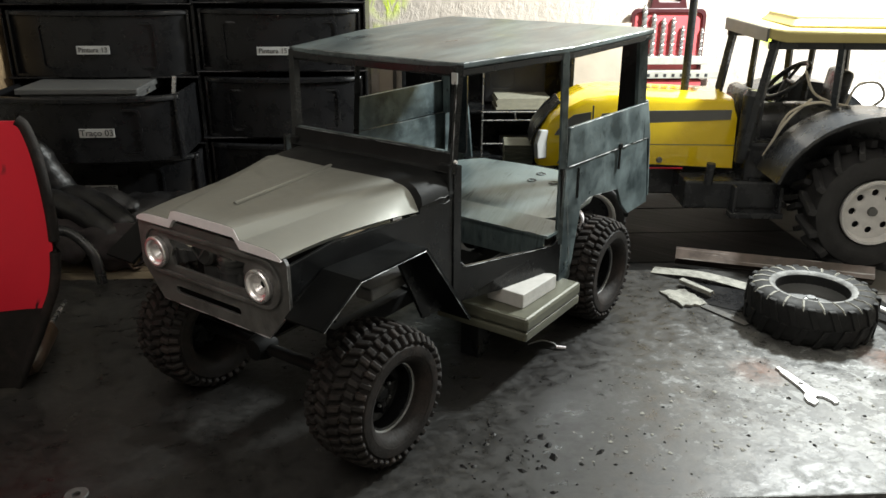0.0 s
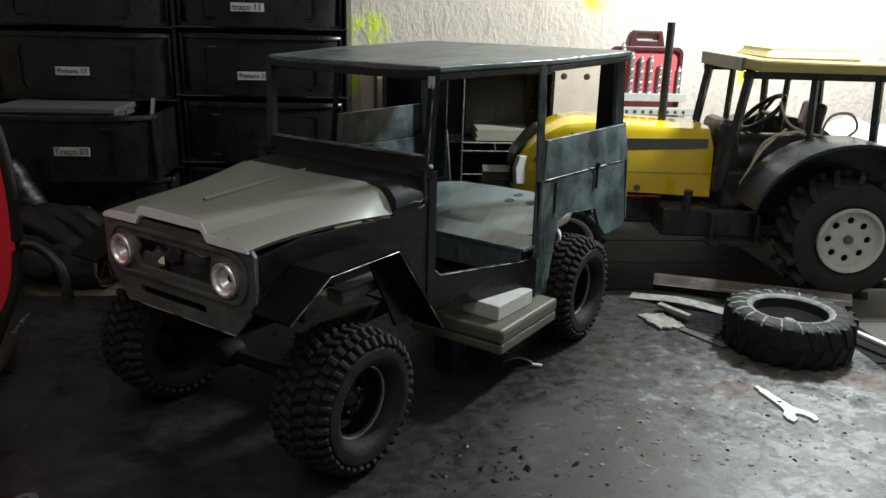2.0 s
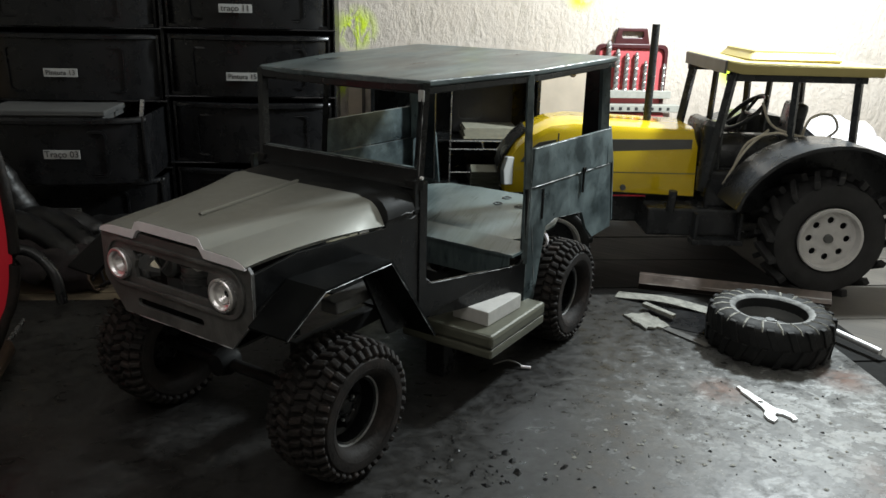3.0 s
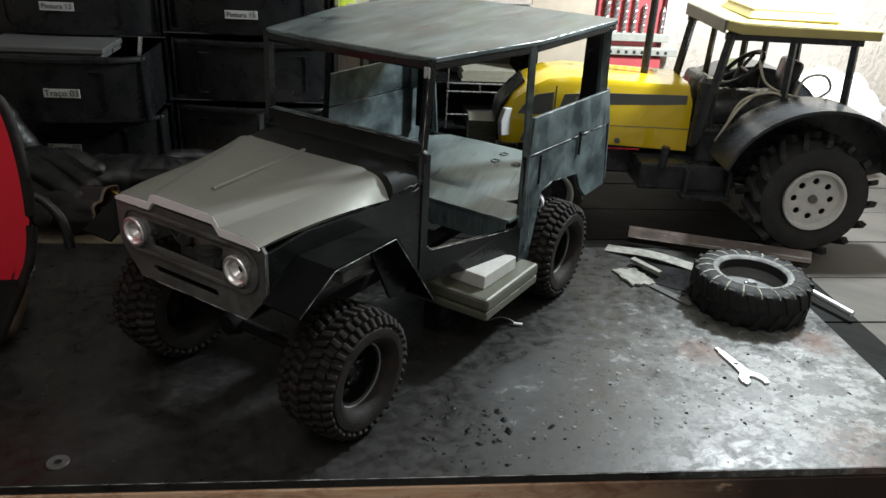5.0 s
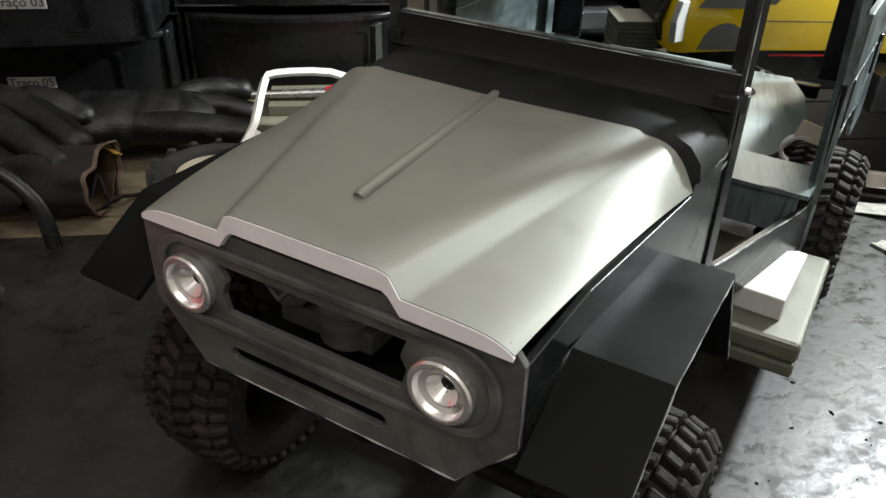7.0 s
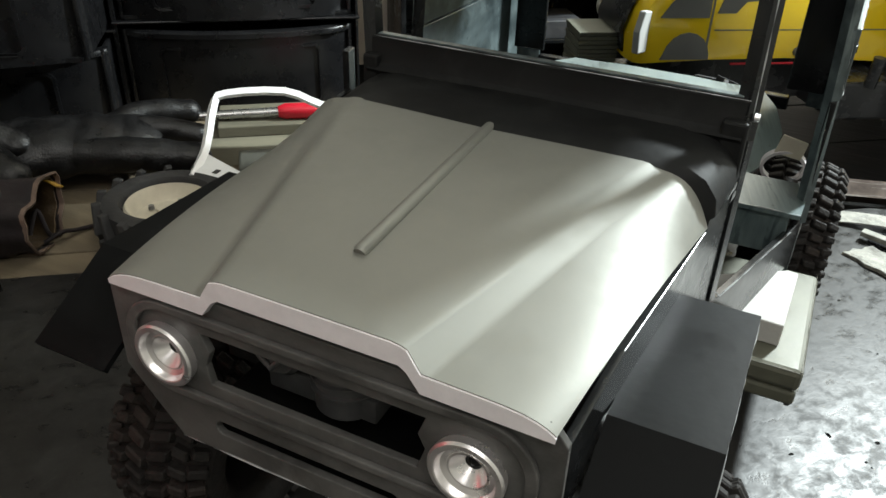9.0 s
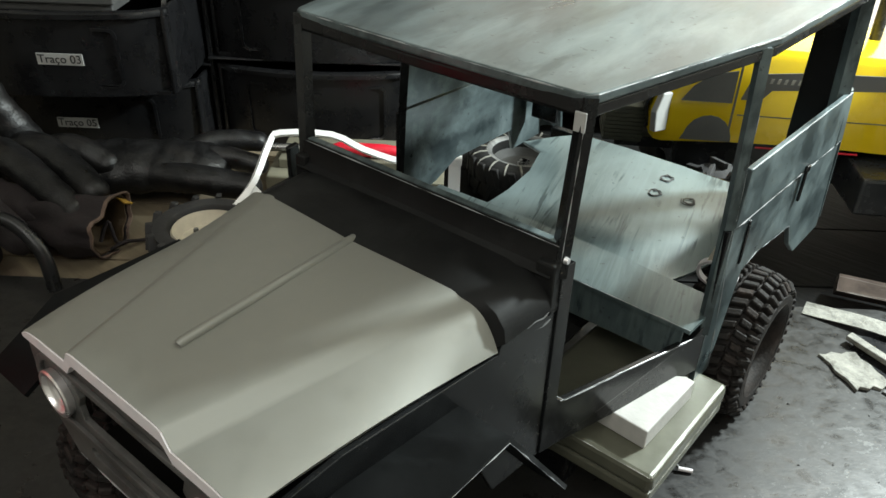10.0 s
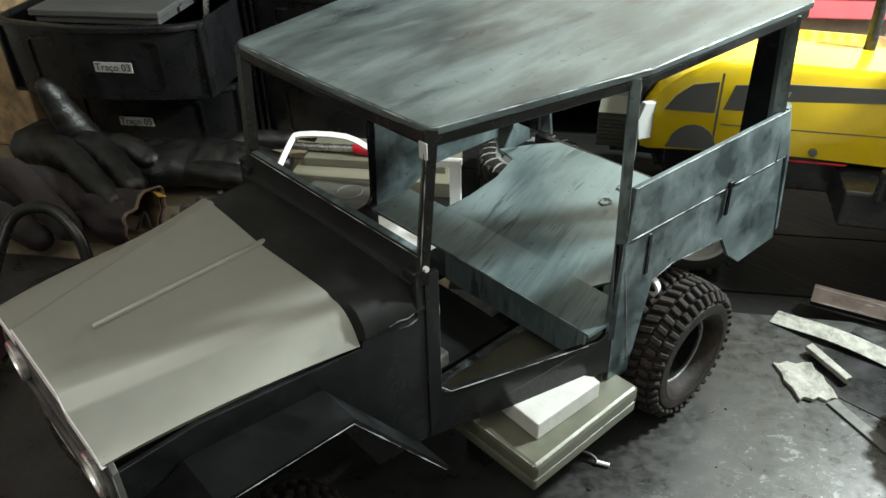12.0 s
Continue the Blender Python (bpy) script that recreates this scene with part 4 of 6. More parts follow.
# bright chips where the paint has worn off the folded edges
def edge_wear(line, seed, r=0.006):
    """One thin uneven line of bare metal along an edge, in places worn to nothing."""
    rg = random.Random(seed)
    pts = [Vector(p) for p in line]
    way, taper = [], []
    for a, b in zip(pts, pts[1:]):
        n = max(2, int((b - a).length / 0.035))
        for k in range(n):
            way.append(a.lerp(b, k / n))
            q = noise.noise(Vector((seed * 3.1, len(way) * 0.31, 0)))
            taper.append(max(0.04, 0.35 + 0.9 * q) * rg.uniform(0.7, 1.1))
    return tube(way + [pts[-1]], r, 5, taper + [0.2])


def zr(y):
    return roof_z(y) - 0.006


part("edge_wear", edge_wear([(0.86, 1.062, zr(1.05)), (0.915, 1.073, zr(1.06)), (0.943, 1.11, zr(1.1)), (1.233, 2.42, zr(2.42)), (1.298, 4.09, zr(4.1))], 3), "bare_metal", jeep, "bare metal where the paint has worn off")
part("edge_wear", edge_wear([(-0.80, 1.064, zr(1.05)), (0.0, 1.05, zr(1.03)), (0.80, 1.064, zr(1.05))], 5), "bare_metal", jeep)
part("edge_wear", edge_wear([(1.285, 2.34, 2.108), (1.322, 4.06, 2.09)], 8), "bare_metal", jeep)
part("edge_wear", edge_wear([(1.282, 2.31, 1.748), (1.320, 4.16, 1.695)], 9, 0.010), "bare_metal", jeep)
part("edge_wear", edge_wear([(1.17, -0.77, 1.318), (1.17, -0.40, 1.538), (1.17, 0.32, 1.538), (1.17, 0.905, 0.755)], 12), "bare_metal", jeep)
part("edge_wear", edge_wear([(0.84, 0.325, 1.535), (1.17, 0.325, 1.535)], 13, 0.008), "bare_metal", jeep)
part("edge_wear", edge_wear([(0.988, 1.12, 1.108), (1.228, 2.10, 1.03)], 14), "bare_metal", jeep)
part("edge_wear", edge_wear([(-0.585, -0.704, 1.082), (0.585, -0.704, 1.082), (0.80, -0.704, 1.33)], 15), "bare_metal", jeep)
part("edge_wear", edge_wear([(1.25, 2.055, 1.160), (-0.97, 2.055, 1.160)], 17), "bare_metal", jeep)

part("edge_wear", edge_wear([(1.19, 2.20, zr(2.2) - 0.004), (1.234, 2.42, zr(2.42) - 0.004), (1.262, 3.25, zr(3.25) - 0.004)], 21, 0.013), "scrap_grey", jeep, "chipped pale paint along the roof edge")
for k, line in enumerate(([(0.965, 1.065, 1.99), (0.965, 1.065, 1.16), (0.99, 1.12, 1.11)], [(1.272, 2.29, 1.74), (1.272, 2.29, 0.76)], [(0.952, 0.955, 1.99), (0.93, 1.05, 2.70)],
                          [(1.275, 2.30, 1.75), (1.278, 2.50, 0.62)], [(1.318, 4.18, 1.70), (1.318, 4.07, 2.08)], [(0.803, -0.703, 1.34), (0.803, -0.703, 1.66)], [(-0.77, 0.962, 2.100), (0.93, 0.962, 2.100)],
                          [(1.275, 2.302, 1.80), (1.225, 2.34, 2.74)], [(1.280, 2.66, 1.302), (1.285, 2.86, 1.342), (1.299, 3.48, 1.272), (1.302, 3.62, 1.062)])):
    part("edge_wear", edge_wear(line, 30 + k, 0.005), "bare_metal", jeep)

for k, line in enumerate(([(0.945, 0.74, 1.775), (0.950, 0.80, 1.785), (0.952, 0.86, 1.770), (0.953, 0.90, 1.782)], [(0.951, 0.80, 1.735), (0.953, 0.86, 1.722), (0.955, 0.92, 1.735)])):
    part("weld_bead", edge_wear(line, 50 + k, 0.011), "grey_slate", jeep, "rough weld bead on the scuttle corner", smooth=50)

# chassis
for s in (1, -1):
    part("chassis_rail", box(s * 0.42 - 0.05, s * 0.42 + 0.05, 0.05, 4.0, 0.66, 0.80, 0.01), "satin_black", jeep)
for y in (-0.15, 3.0):
    part("axle", joined(tube([(-0.85, y, 0.555), (0.85, y, 0.555)], 0.05, 14), moved(lathe([(0, -0.12), (0.09, -0.10), (0.12, 0.0), (0.09, 0.10), (0, 0.12)], 18, "y"), Matrix.Translation((-0.16, y, 0.555)))), "satin_black", jeep, smooth=40)
    for s in (1, -1) if y > 1 else ():
        part("shock_absorber", joined(tube([(s * 0.55, y + 0.1, 0.6), (s * 0.48, y + 0.16, 1.10)], 0.05, 12), tube([(s * 0.48, y + 0.16, 1.09), (s * 0.47, y + 0.17, 1.12)], 0.025, 10)), "black_plastic", jeep, smooth=40)
part("floor_pan", box(-0.85, 0.56, 1.0, 2.06, 0.80, 0.82, 0.004), "satin_black", jeep, "black floor sheet of the cabin")
part("battery_tray", box(0.64, 0.80, 0.12, 1.28, 1.10, 1.20, 0.015), "motor_case", jeep, "dusty grey tray behind the fender")

# ---------------------------------------------------------------- things tucked under the model
tin = thing("metal_box", (0, 0, 0.0), 0, "worn olive-grey metal box wedged under the model car's sill", "box")
part("lower_half", box(0.50, 1.45, 1.37, 2.395, 0.42, 0.508, 0.02), "grey_tin", tin)
part("upper_half", box(0.50, 1.455, 1.365, 2.40, 0.513, 0.640, 0.03), "grey_tin", tin)
for x, y in ((0.75, 1.65), (0.75, 2.2)):
    part("foot", box(x - 0.1, x + 0.1, y - 0.1, y + 0.1, 0.0, 0.425, 0.01), "black_plastic", tin)
for k, line in enumerate(([(1.445, 1.38, 0.634), (1.445, 2.39, 0.634)], [(0.88, 1.372, 0.634), (1.44, 1.372, 0.634)], [(1.452, 1.39, 0.515), (1.452, 2.385, 0.515)])):
    part("edge_wear", edge_wear(line, 60 + k, 0.007), "scrap_grey", tin)
wedge = thing("wedge_block", (0, 0, 0.641), 0, "pale grey foam wedge block on the metal box", "block")
part("block", plate([(0.93, 1.56), (1.31, 1.54), (1.33, 2.12), (1.27, 2.13), (0.93, 1.90)], [], lambda a, b, d: Vector((a, b, d)), 0.135, 0.008), "grey_foam", wedge)
cable = thing("cable_end", (0, 0, 0), 0, "short white-tipped cable end on the bench", "cable")
part("wire", tube(smooth_path([(1.12, 2.02, 0.03), (1.22, 2.10, 0.07), (1.31, 2.15, 0.05), (1.37, 2.15, 0.025)]), 0.009, 8), "grey_decal", cable, smooth=60)
part("tip", tube([(1.36, 2.145, 0.025), (1.44, 2.19, 0.02)], 0.014, 10), "white_edge", cable, smooth=60)

# ---------------------------------------------------------------- tractor


def paddle_tyre(r, w, rim, n, parent, lug_mat="tractor_rubber", axis_turn=None, tip_mat=None):
    """Tractor tyre about the x axis with slanted bar lugs."""
    m = axis_turn or Matrix.Identity(4)
    body = part("tyre", moved(lathe(tyre_profile(r * 0.93, w, rim), 56, "x", True), m), "tractor_rubber", parent, "black tractor tyre", smooth=40)
    for k in range(n):
        a = 2 * math.pi * k / n
        for s in (1, -1):
            b = box(0, s * w * 0.52, -0.045 * r, 0.045 * r, r * 0.88, r * 1.0, 0.01 * r, 1)
            for v in b.verts:
                v.co.y += 0.45 * abs(v.co.x)
                if abs(v.co.x) > w * 0.4:
                    v.co.z -= 0.05 * r
            part("lug", moved(moved(b, Matrix.Rotation(a + (math.pi / n if s < 0 else 0), 4, "X")), m), lug_mat, parent)
    return body


tractor = thing("model_tractor", on_bench(5.0 - 5.0 * math.cos(radians(5)) - 4.38 * math.sin(radians(5)), 4.38 + 5.0 * math.sin(radians(5)) - 4.38 * math.cos(radians(5)), -0.08), TURN - 5, "large yellow and black scale model tractor with an open cab", "model tractor")
TV = 4.38   # the tractor's middle line across the bench


def hood_side(v0, v1):
    """Side outline of the bonnet in (u, z)."""
    nose = [(2.72, 1.05), (2.70, 1.25), (2.76, 1.48), (2.88, 1.68), (3.05, 1.83), (3.30, 1.95)]
    return nose + [(3.6, 1.99), (5.15, 1.94), (5.21, 1.79), (5.23, 1.05), (4.2, 1.09), (3.45, 1.08)]


def tractor_hood():
    bm = bmesh.new()
    out = hood_side(0, 0)
    rows_ = []
    for dv, inset in ((-0.56, 0.10), (-0.52, 0.03), (-0.40, 0.0), (0.40, 0.0), (0.52, 0.03), (0.56, 0.10)):
        row = []
        for u, z in out:
            zz = z - inset * 0.9 if z > 1.5 else z
            uu = u + inset * (1.0 if u < 3.2 else 0)
            row.append((uu, TV + dv, zz))
        rows_.append(row)
    grid = [[bm.verts.new(p) for p in row] for row in rows_]
    n = len(out)
    for a, b in zip(grid, grid[1:]):
        for j in range(n):
            bm.faces.new((a[j], a[(j + 1) % n], b[(j + 1) % n], b[j]))
    bm.faces.new(grid[0])
    bm.faces.new(grid[-1])
    bmesh.ops.recalc_face_normals(bm, faces=bm.faces)
    return bm


hood = part("bonnet", tractor_hood(), "yellow_paint", tractor, "glossy yellow tractor bonnet", smooth=40)
NEAR = TV - 0.56


def decal(pts, mat, name, label="", proud=0.012):
    return part(name, plate(pts, [], lambda a, b, d: Vector((a, NEAR - d, b)), proud), mat, hood, label)


decal([(3.98, 1.62), (5.13, 1.68), (5.13, 1.80), (3.98, 1.78), (3.52, 1.74), (3.45, 1.50), (3.62, 1.50), (3.70, 1.60)], "grey_decal", "stripe", "dark grey side stripe")
decal([(2.93, 1.46), (3.38, 1.46), (3.38, 1.76), (3.16, 1.72), (3.02, 1.60)], "grey_decal", "side_window", "dark grey air intake")
decal([(2.98, 1.085)] + arc(3.22, 1.09, 0.22, 170, 10, 8, 0.24) + [(3.44, 1.085)], "grey_decal", "wheel_arch", "dark arch panel")
decal([(3.395, 1.10), (3.415, 1.10), (3.415, 1.84), (3.395, 1.84)], "grey_decal", "panel_gap", proud=0.004)
decal([(3.45, 1.345), (5.22, 1.345), (5.22, 1.355), (3.45, 1.355)], "grey_decal", "panel_gap", proud=0.004)
for k in range(6):
    decal([(3.66 + 0.06 * k, 1.665), (3.685 + 0.06 * k, 1.665), (3.695 + 0.06 * k, 1.71), (3.67 + 0.06 * k, 1.71)], "pale_card", "emblem_bar", proud=0.016)
part("bolt", moved(lathe([(0, -0.03), (0.035, -0.03), (0.04, 0.0)], 14, "y"), Matrix.Translation((4.29, NEAR, 1.15))), "grey_decal", hood, smooth=40)
for s in (-1, 1):
    lampm = plate([(-0.10, -0.13), (0.06, -0.15), (0.12, -0.05), (0.08, 0.13), (-0.06, 0.15), (-0.12, 0.02)], [], lambda a, b, d: Vector((a, -d, b)), 0.05, 0.01)
    part("headlight", moved(lampm, Matrix.Translation((2.77, TV + s * 0.54, 1.34)) @ Matrix.Scale(1.3 if s < 0 else 0.8, 4) @ Matrix.Rotation(-0.8 * s if s < 0 else math.pi + 0.8, 4, "Z")), "label_paper", hood, "white plastic headlight")
part("nose_grille", rows_mesh([[(2.73, TV - 0.34, 1.1), (2.73, TV + 0.34, 1.1)], [(2.68, TV - 0.34, 1.3), (2.68, TV + 0.34, 1.3)], [(2.74, TV - 0.34, 1.5), (2.74, TV + 0.34, 1.5)], [(2.88, TV - 0.3, 1.70), (2.88, TV + 0.3, 1.70)], [(3.02, TV - 0.3, 1.825), (3.02, TV + 0.3, 1.825)]], 0.03), "tractor_black", hood, "black grille over the nose", smooth=50)
part("exhaust", tube([(4.66, TV, 1.9), (4.66, TV, 3.20)], 0.052, 16), "tractor_black", tractor, "tall black exhaust stack", smooth=50)
part("chassis", joined(box(3.0, 7.2, TV - 0.32, TV + 0.32, 0.62, 1.08, 0.03), box(4.55, 5.75, TV - 0.95, TV - 0.3, 0.62, 0.98, 0.03), box(5.3, 7.1, TV - 0.8, TV + 0.8, 0.95, 1.45, 0.05)), "tractor_black", tractor, "black tractor chassis")
part("step", joined(box(5.1, 5.75, TV - 1.12, TV - 0.93, 0.55, 0.62, 0.01), box(5.12, 5.16, TV - 1.1, TV - 0.95, 0.62, 0.95, 0.01), box(5.68, 5.72, TV - 1.1, TV - 0.95, 0.62, 0.95, 0.01)), "tractor_black", tractor)
part("side_peg", tube([(4.82, TV - 0.97, 0.95), (4.83, TV - 0.99, 1.22)], 0.055, 12), "tractor_black", tractor, smooth=40)
part("drag_link", tube([(3.7, TV - 0.5, 1.02), (4.6, TV - 0.55, 1.04)], 0.011, 8), "red_plastic", tractor, "thin red rod", smooth=40)
# cab
part("cab_roof", plate([(5.31, TV - 0.98), (5.50, TV - 1.0), (7.25, TV - 0.95), (7.25, TV + 0.68), (5.50, TV + 0.68), (5.31, TV + 0.66)], [], lambda a, b, d: Vector((a, b, 2.66 + (0.05 if a < 5.35 else 0) + d)), 0.13, 0.02), "pale_yellow", tractor, "pale yellow cab roof")
hatch = box(5.68, 6.86, TV - 0.64, TV + 0.46, 2.792, 2.94, 0.04)
for v in hatch.verts:
    if v.co.z > 2.87:
        v.co.x = 6.26 + (v.co.x - 6.26) * 0.90
        v.co.y = TV - 0.05 + (v.co.y - TV + 0.05) * 0.88
part("roof_hatch", hatch, "pale_yellow", tractor, "raised yellow roof hatch")
part("roof_front", box(5.285, 5.315, TV - 0.97, TV + 0.65, 2.67, 2.83, 0.01), "grey_decal", tractor, "dark grey front edge of the cab roof")
for s in (-1, 1):
    w = TV + (0.72 if s > 0 else -0.86)
    part("cab_post", tube([(5.45, w, 2.74), (5.25, w, 1.25)], 0.06, 4), "tractor_black", tractor)
    part("cab_rail", box(5.36, 7.08, w - 0.035, w + 0.035, 2.58, 2.665, 0.01), "tractor_black", tractor)
    part("cab_post", tube([(6.22, w, 2.74), (6.25, w, 1.75)], 0.05, 4), "tractor_black", tractor)
    part("cab_post", tube([(6.98, w, 2.74), (7.05, w, 1.55)], 0.055, 4), "tractor_black", tractor)
    # mudguard over the big wheel
    guard = [(6.58 + 1.20 * math.cos(radians(a)), 0.89 + 1.05 * math.sin(radians(a))) for a in range(6, 167, 8)]
    v0, v1 = TV + s * 0.92, TV + s * 1.60
    part("mudguard", rows_mesh([[(u, v0, z), (u, v1, z)] for u, z in guard], 0.04), "tractor_black", tractor, "glossy black rear mudguard", smooth=40)
    part("mudguard_side", plate([(u, z) for u, z in guard] + [(5.75, 0.95), (7.4, 0.9)], [], lambda a, b, d: Vector((a, v0 + d, b)), 0.03), "tractor_black", tractor)
    wheel = new("rear_wheel")
    wheel.parent = tractor
    wheel.matrix_basis = Matrix.Translation(Vector((6.60, TV + s * 1.30, 0.80)) * U) @ Matrix.Rotation(radians(90), 4, "Z")
    paddle_tyre(0.80, 0.62, 0.385, 16, wheel)
    t = -s
    disc = plate(arc(0, 0, 0.365, 0, 348, 29), [arc(0.23 * math.cos(radians(q)), 0.23 * math.sin(radians(q)), 0.042, 360, 36, 9) for q in range(0, 360, 45)], lambda a, b, d: Vector((t * (-0.20 - d), a, b)), 0.03, 0.006)
    part("wheel_disc", joined(disc, lathe([(0.395, -t * 0.30), (0.385, -t * 0.325), (0.355, -t * 0.32), (0.335, -t * 0.23), (0.365, -t * 0.2)], 40, "x")), "white_wheel", wheel, "white painted wheel with eight round holes", smooth=35)
    part("wheel_hub", lathe([(0.0, -t * 0.27), (0.05, -t * 0.27), (0.06, -t * 0.22)], 16, "x"), "grey_decal", wheel, smooth=40)
    part("wheel_back", lathe([(0.38, -t * 0.15), (0.0, -t * 0.15)], 24, "x"), "tractor_black", wheel)
    fw = new("front_wheel")
    fw.parent = tractor
    fw.matrix_basis = Matrix.Translation(Vector((3.35, TV + s * 0.95, 0.52)) * U) @ Matrix.Rotation(radians(90), 4, "Z")
    paddle_tyre(0.52, 0.36, 0.34, 14, fw)
    part("wheel_disc", lathe([(0.345, -t * 0.16), (0.335, -t * 0.175), (0.305, -t * 0.165), (0.29, -t * 0.08), (0.27, -t * 0.06)], 36, "x"), "white_wheel", fw, "white wheel rim", smooth=40)
    part("wheel_hub", lathe([(0.28, -t * 0.065), (0.20, -t * 0.04), (0.08, -t * 0.02), (0.07, -t * 0.08), (0.0, -t * 0.08)], 30, "x"), "tractor_black", fw, smooth=40)
for k in range(9):
    part("front_weight", moved(box(-0.19, 0.19, -0.24, 0.24, 0.0, 0.036, 0.006), Matrix.Translation((2.50 + 0.008 * (k % 2), TV, 0.88 + 0.041 * k))), "ballast", tractor, "grey-olive ballast plate" if k == 0 else "")
part("weight_bracket", box(2.45, 3.1, TV - 0.12, TV + 0.12, 0.78, 0.885, 0.01), "tractor_black", tractor)
part("front_axle", box(3.25, 3.45, TV - 0.9, TV + 0.9, 0.45, 0.62, 0.03), "tractor_black", tractor)
for u, q in ((5.72, 1), (6.5, 1)):
    part("rear_cab_post", tube([(u + 0.05, TV + 0.72, 2.74), (u + 0.02, TV + 0.72, 1.6)], 0.045, 4), "tractor_black", tractor)
part("seat", joined(box(6.15, 6.6, TV - 0.3, TV + 0.3, 1.6, 1.78, 0.06), moved(box(-0.07, 0.07, -0.28, 0.28, 0, 0.5, 0.06), Matrix.Translation((6.58, TV, 1.75)) @ Matrix.Rotation(0.15, 4, "Y"))), "tractor_black", tractor, "black moulded driver's seat", smooth=50)
ringm = lathe([(0.26 + 0.028 * math.cos(radians(a)), 0.028 * math.sin(radians(a))) for a in range(0, 360, 45)], 32, "z", True)
wheel_at = Matrix.Translation((5.96, TV - 0.05, 2.10)) @ Matrix.Scale(1.2, 4) @ Matrix.Rotation(-0.75, 4, "Y")
part("steering_wheel", moved(joined(ringm, *[tube([(0, 0, 0), (0.26 * math.cos(q), 0.26 * math.sin(q), 0)], 0.02, 8) for q in (0.5, 2.6, 4.7)]), wheel_at), "tractor_black", tractor, "black three-spoke steering wheel", smooth=50)
part("steering_column", tube([(5.96, TV - 0.05, 2.10), (5.7, TV - 0.05, 1.4)], 0.045, 10), "tractor_black", tractor, smooth=50)
part("dashboard", box(5.30, 5.52, TV - 0.42, TV + 0.35, 1.2, 2.02, 0.09), "tractor_black", tractor, smooth=40)
part("air_filter", joined(tube([(5.36, TV - 0.62, 1.15), (5.36, TV - 0.62, 2.0)], 0.13, 18), tube([(5.36, TV - 0.62, 2.0), (5.36, TV - 0.62, 2.06)], 0.13, 18, [1.0, 0.7])), "tractor_black", tractor, "black air-filter canister beside the bonnet", smooth=40)
part("gearbox", joined(moved(lathe([(0, -0.5), (0.26, -0.5), (0.3, -0.42), (0.3, 0.42), (0.26, 0.5), (0, 0.5)], 24, "x"), Matrix.Translation((5.95, TV - 0.2, 1.55))), box(6.3, 7.0, TV - 0.6, TV + 0.6, 1.4, 1.62, 0.05)), "tractor_black", tractor, "black motor housing in the cab", smooth=40)
for pts in ([(5.62, 3.6, 1.4), (5.75, 3.55, 1.75), (6.1, 3.5, 1.88), (6.45, 3.6, 1.7)], [(6.0, 3.9, 2.2), (6.08, 3.75, 1.95), (6.3, 3.6, 1.85), (6.6, 3.6, 1.8)], [(6.45, 3.7, 1.7), (6.5, 3.6, 2.05), (6.75, 3.6, 2.1), (6.9, 3.7, 1.9), (6.7, 3.8, 1.7)], [(5.5, 3.55, 1.2), (5.7, 3.5, 1.65), (6.0, 3.6, 1.9)]):
    part("wire", tube(smooth_path([(u, v, z + 0.08) for u, v, z in pts]), 0.017, 8), "cream", tractor, "loose pale cable", smooth=60)

# ---------------------------------------------------------------- loose things on the bench
spare = thing("loose_tyre", on_bench(5.077, 1.275, 0), 0, "muddy black paddle-tread tractor tyre lying flat on the bench", "tyre", "loose tyres")
flat = Matrix.Translation((0, 0, 0.213)) @ Matrix.Rotation(radians(-90), 4, "Y")
H = 0.213
side = [(0.345, H * 0.55), (0.352, H * 0.86), (0.40, H * 0.98), (0.50, H * 0.99), (0.560, H * 0.93), (0.595, H * 0.78), (0.610, H * 0.5)]
part("tyre", moved(lathe([(a, -b) for a, b in side] + list(reversed(side)), 56, "x", True), flat), "dusty_rubber", spare, "dusty black tractor tyre", smooth=45)
for k in range(20):
    a = 2 * math.pi * k / 20
    for s in (1, -1):
        b = box(0, s * H * 0.93, -0.036, 0.036, 0.585, 0.632, 0.006, 1)
        for v in b.verts:
            v.co.y += 0.40 * abs(v.co.x)
            v.co.z -= 0.45 * max(0, abs(v.co.x) - 0.14)
        part("lug", moved(moved(b, Matrix.Rotation(a + (math.pi / 20 if s < 0 else 0), 4, "X")), flat), "dusty_rubber", spare)
part("worn_bead", moved(lathe([(0.352, 0.178), (0.360, 0.1915), (0.385, 0.2065), (0.405, 0.2125), (0.418, 0.2105)], 56, "x"), flat), "dust_grey", spare, "bead ring scuffed pale and dusty", smooth=50)
part("rim", moved(lathe([(0.360, 0.10), (0.350, 0.11), (0.335, 0.04), (0.30, 0.0), (0.12, -0.02), (0.10, 0.02), (0.0, 0.02)], 40, "x"), flat), "grey_slate", spare, "dusty dark grey rim", smooth=35)
part("hub", joined(moved(lathe([(0.0, 0.09), (0.045, 0.09), (0.055, 0.02)], 16, "x"), flat), moved(box(-0.07, 0.07, -0.02, 0.02, 0.25, 0.29, 0.005), Matrix.Rotation(0.6, 4, "Z"))), "steel", spare, smooth=35)
for k in range(20):
    a = 2 * math.pi * k / 20
    e = tube([(0.41, 0, 0.424), (0.49, 0.012, 0.422), (0.56, 0.03, 0.407), (0.60, 0.042, 0.375)], 0.016, 5, [0.5, 1, 0.8, 0.3])
    part("lug_edge", moved(e, Matrix.Rotation(a, 4, "Z")), "scrap_grey", spare, "scuffed pale lug edge" if k == 0 else "")
copy_thing(spare, Matrix.Translation(on_bench(1.62, 5.05, -0.08) * U) @ Matrix.Rotation(0.5, 4, "Z"))

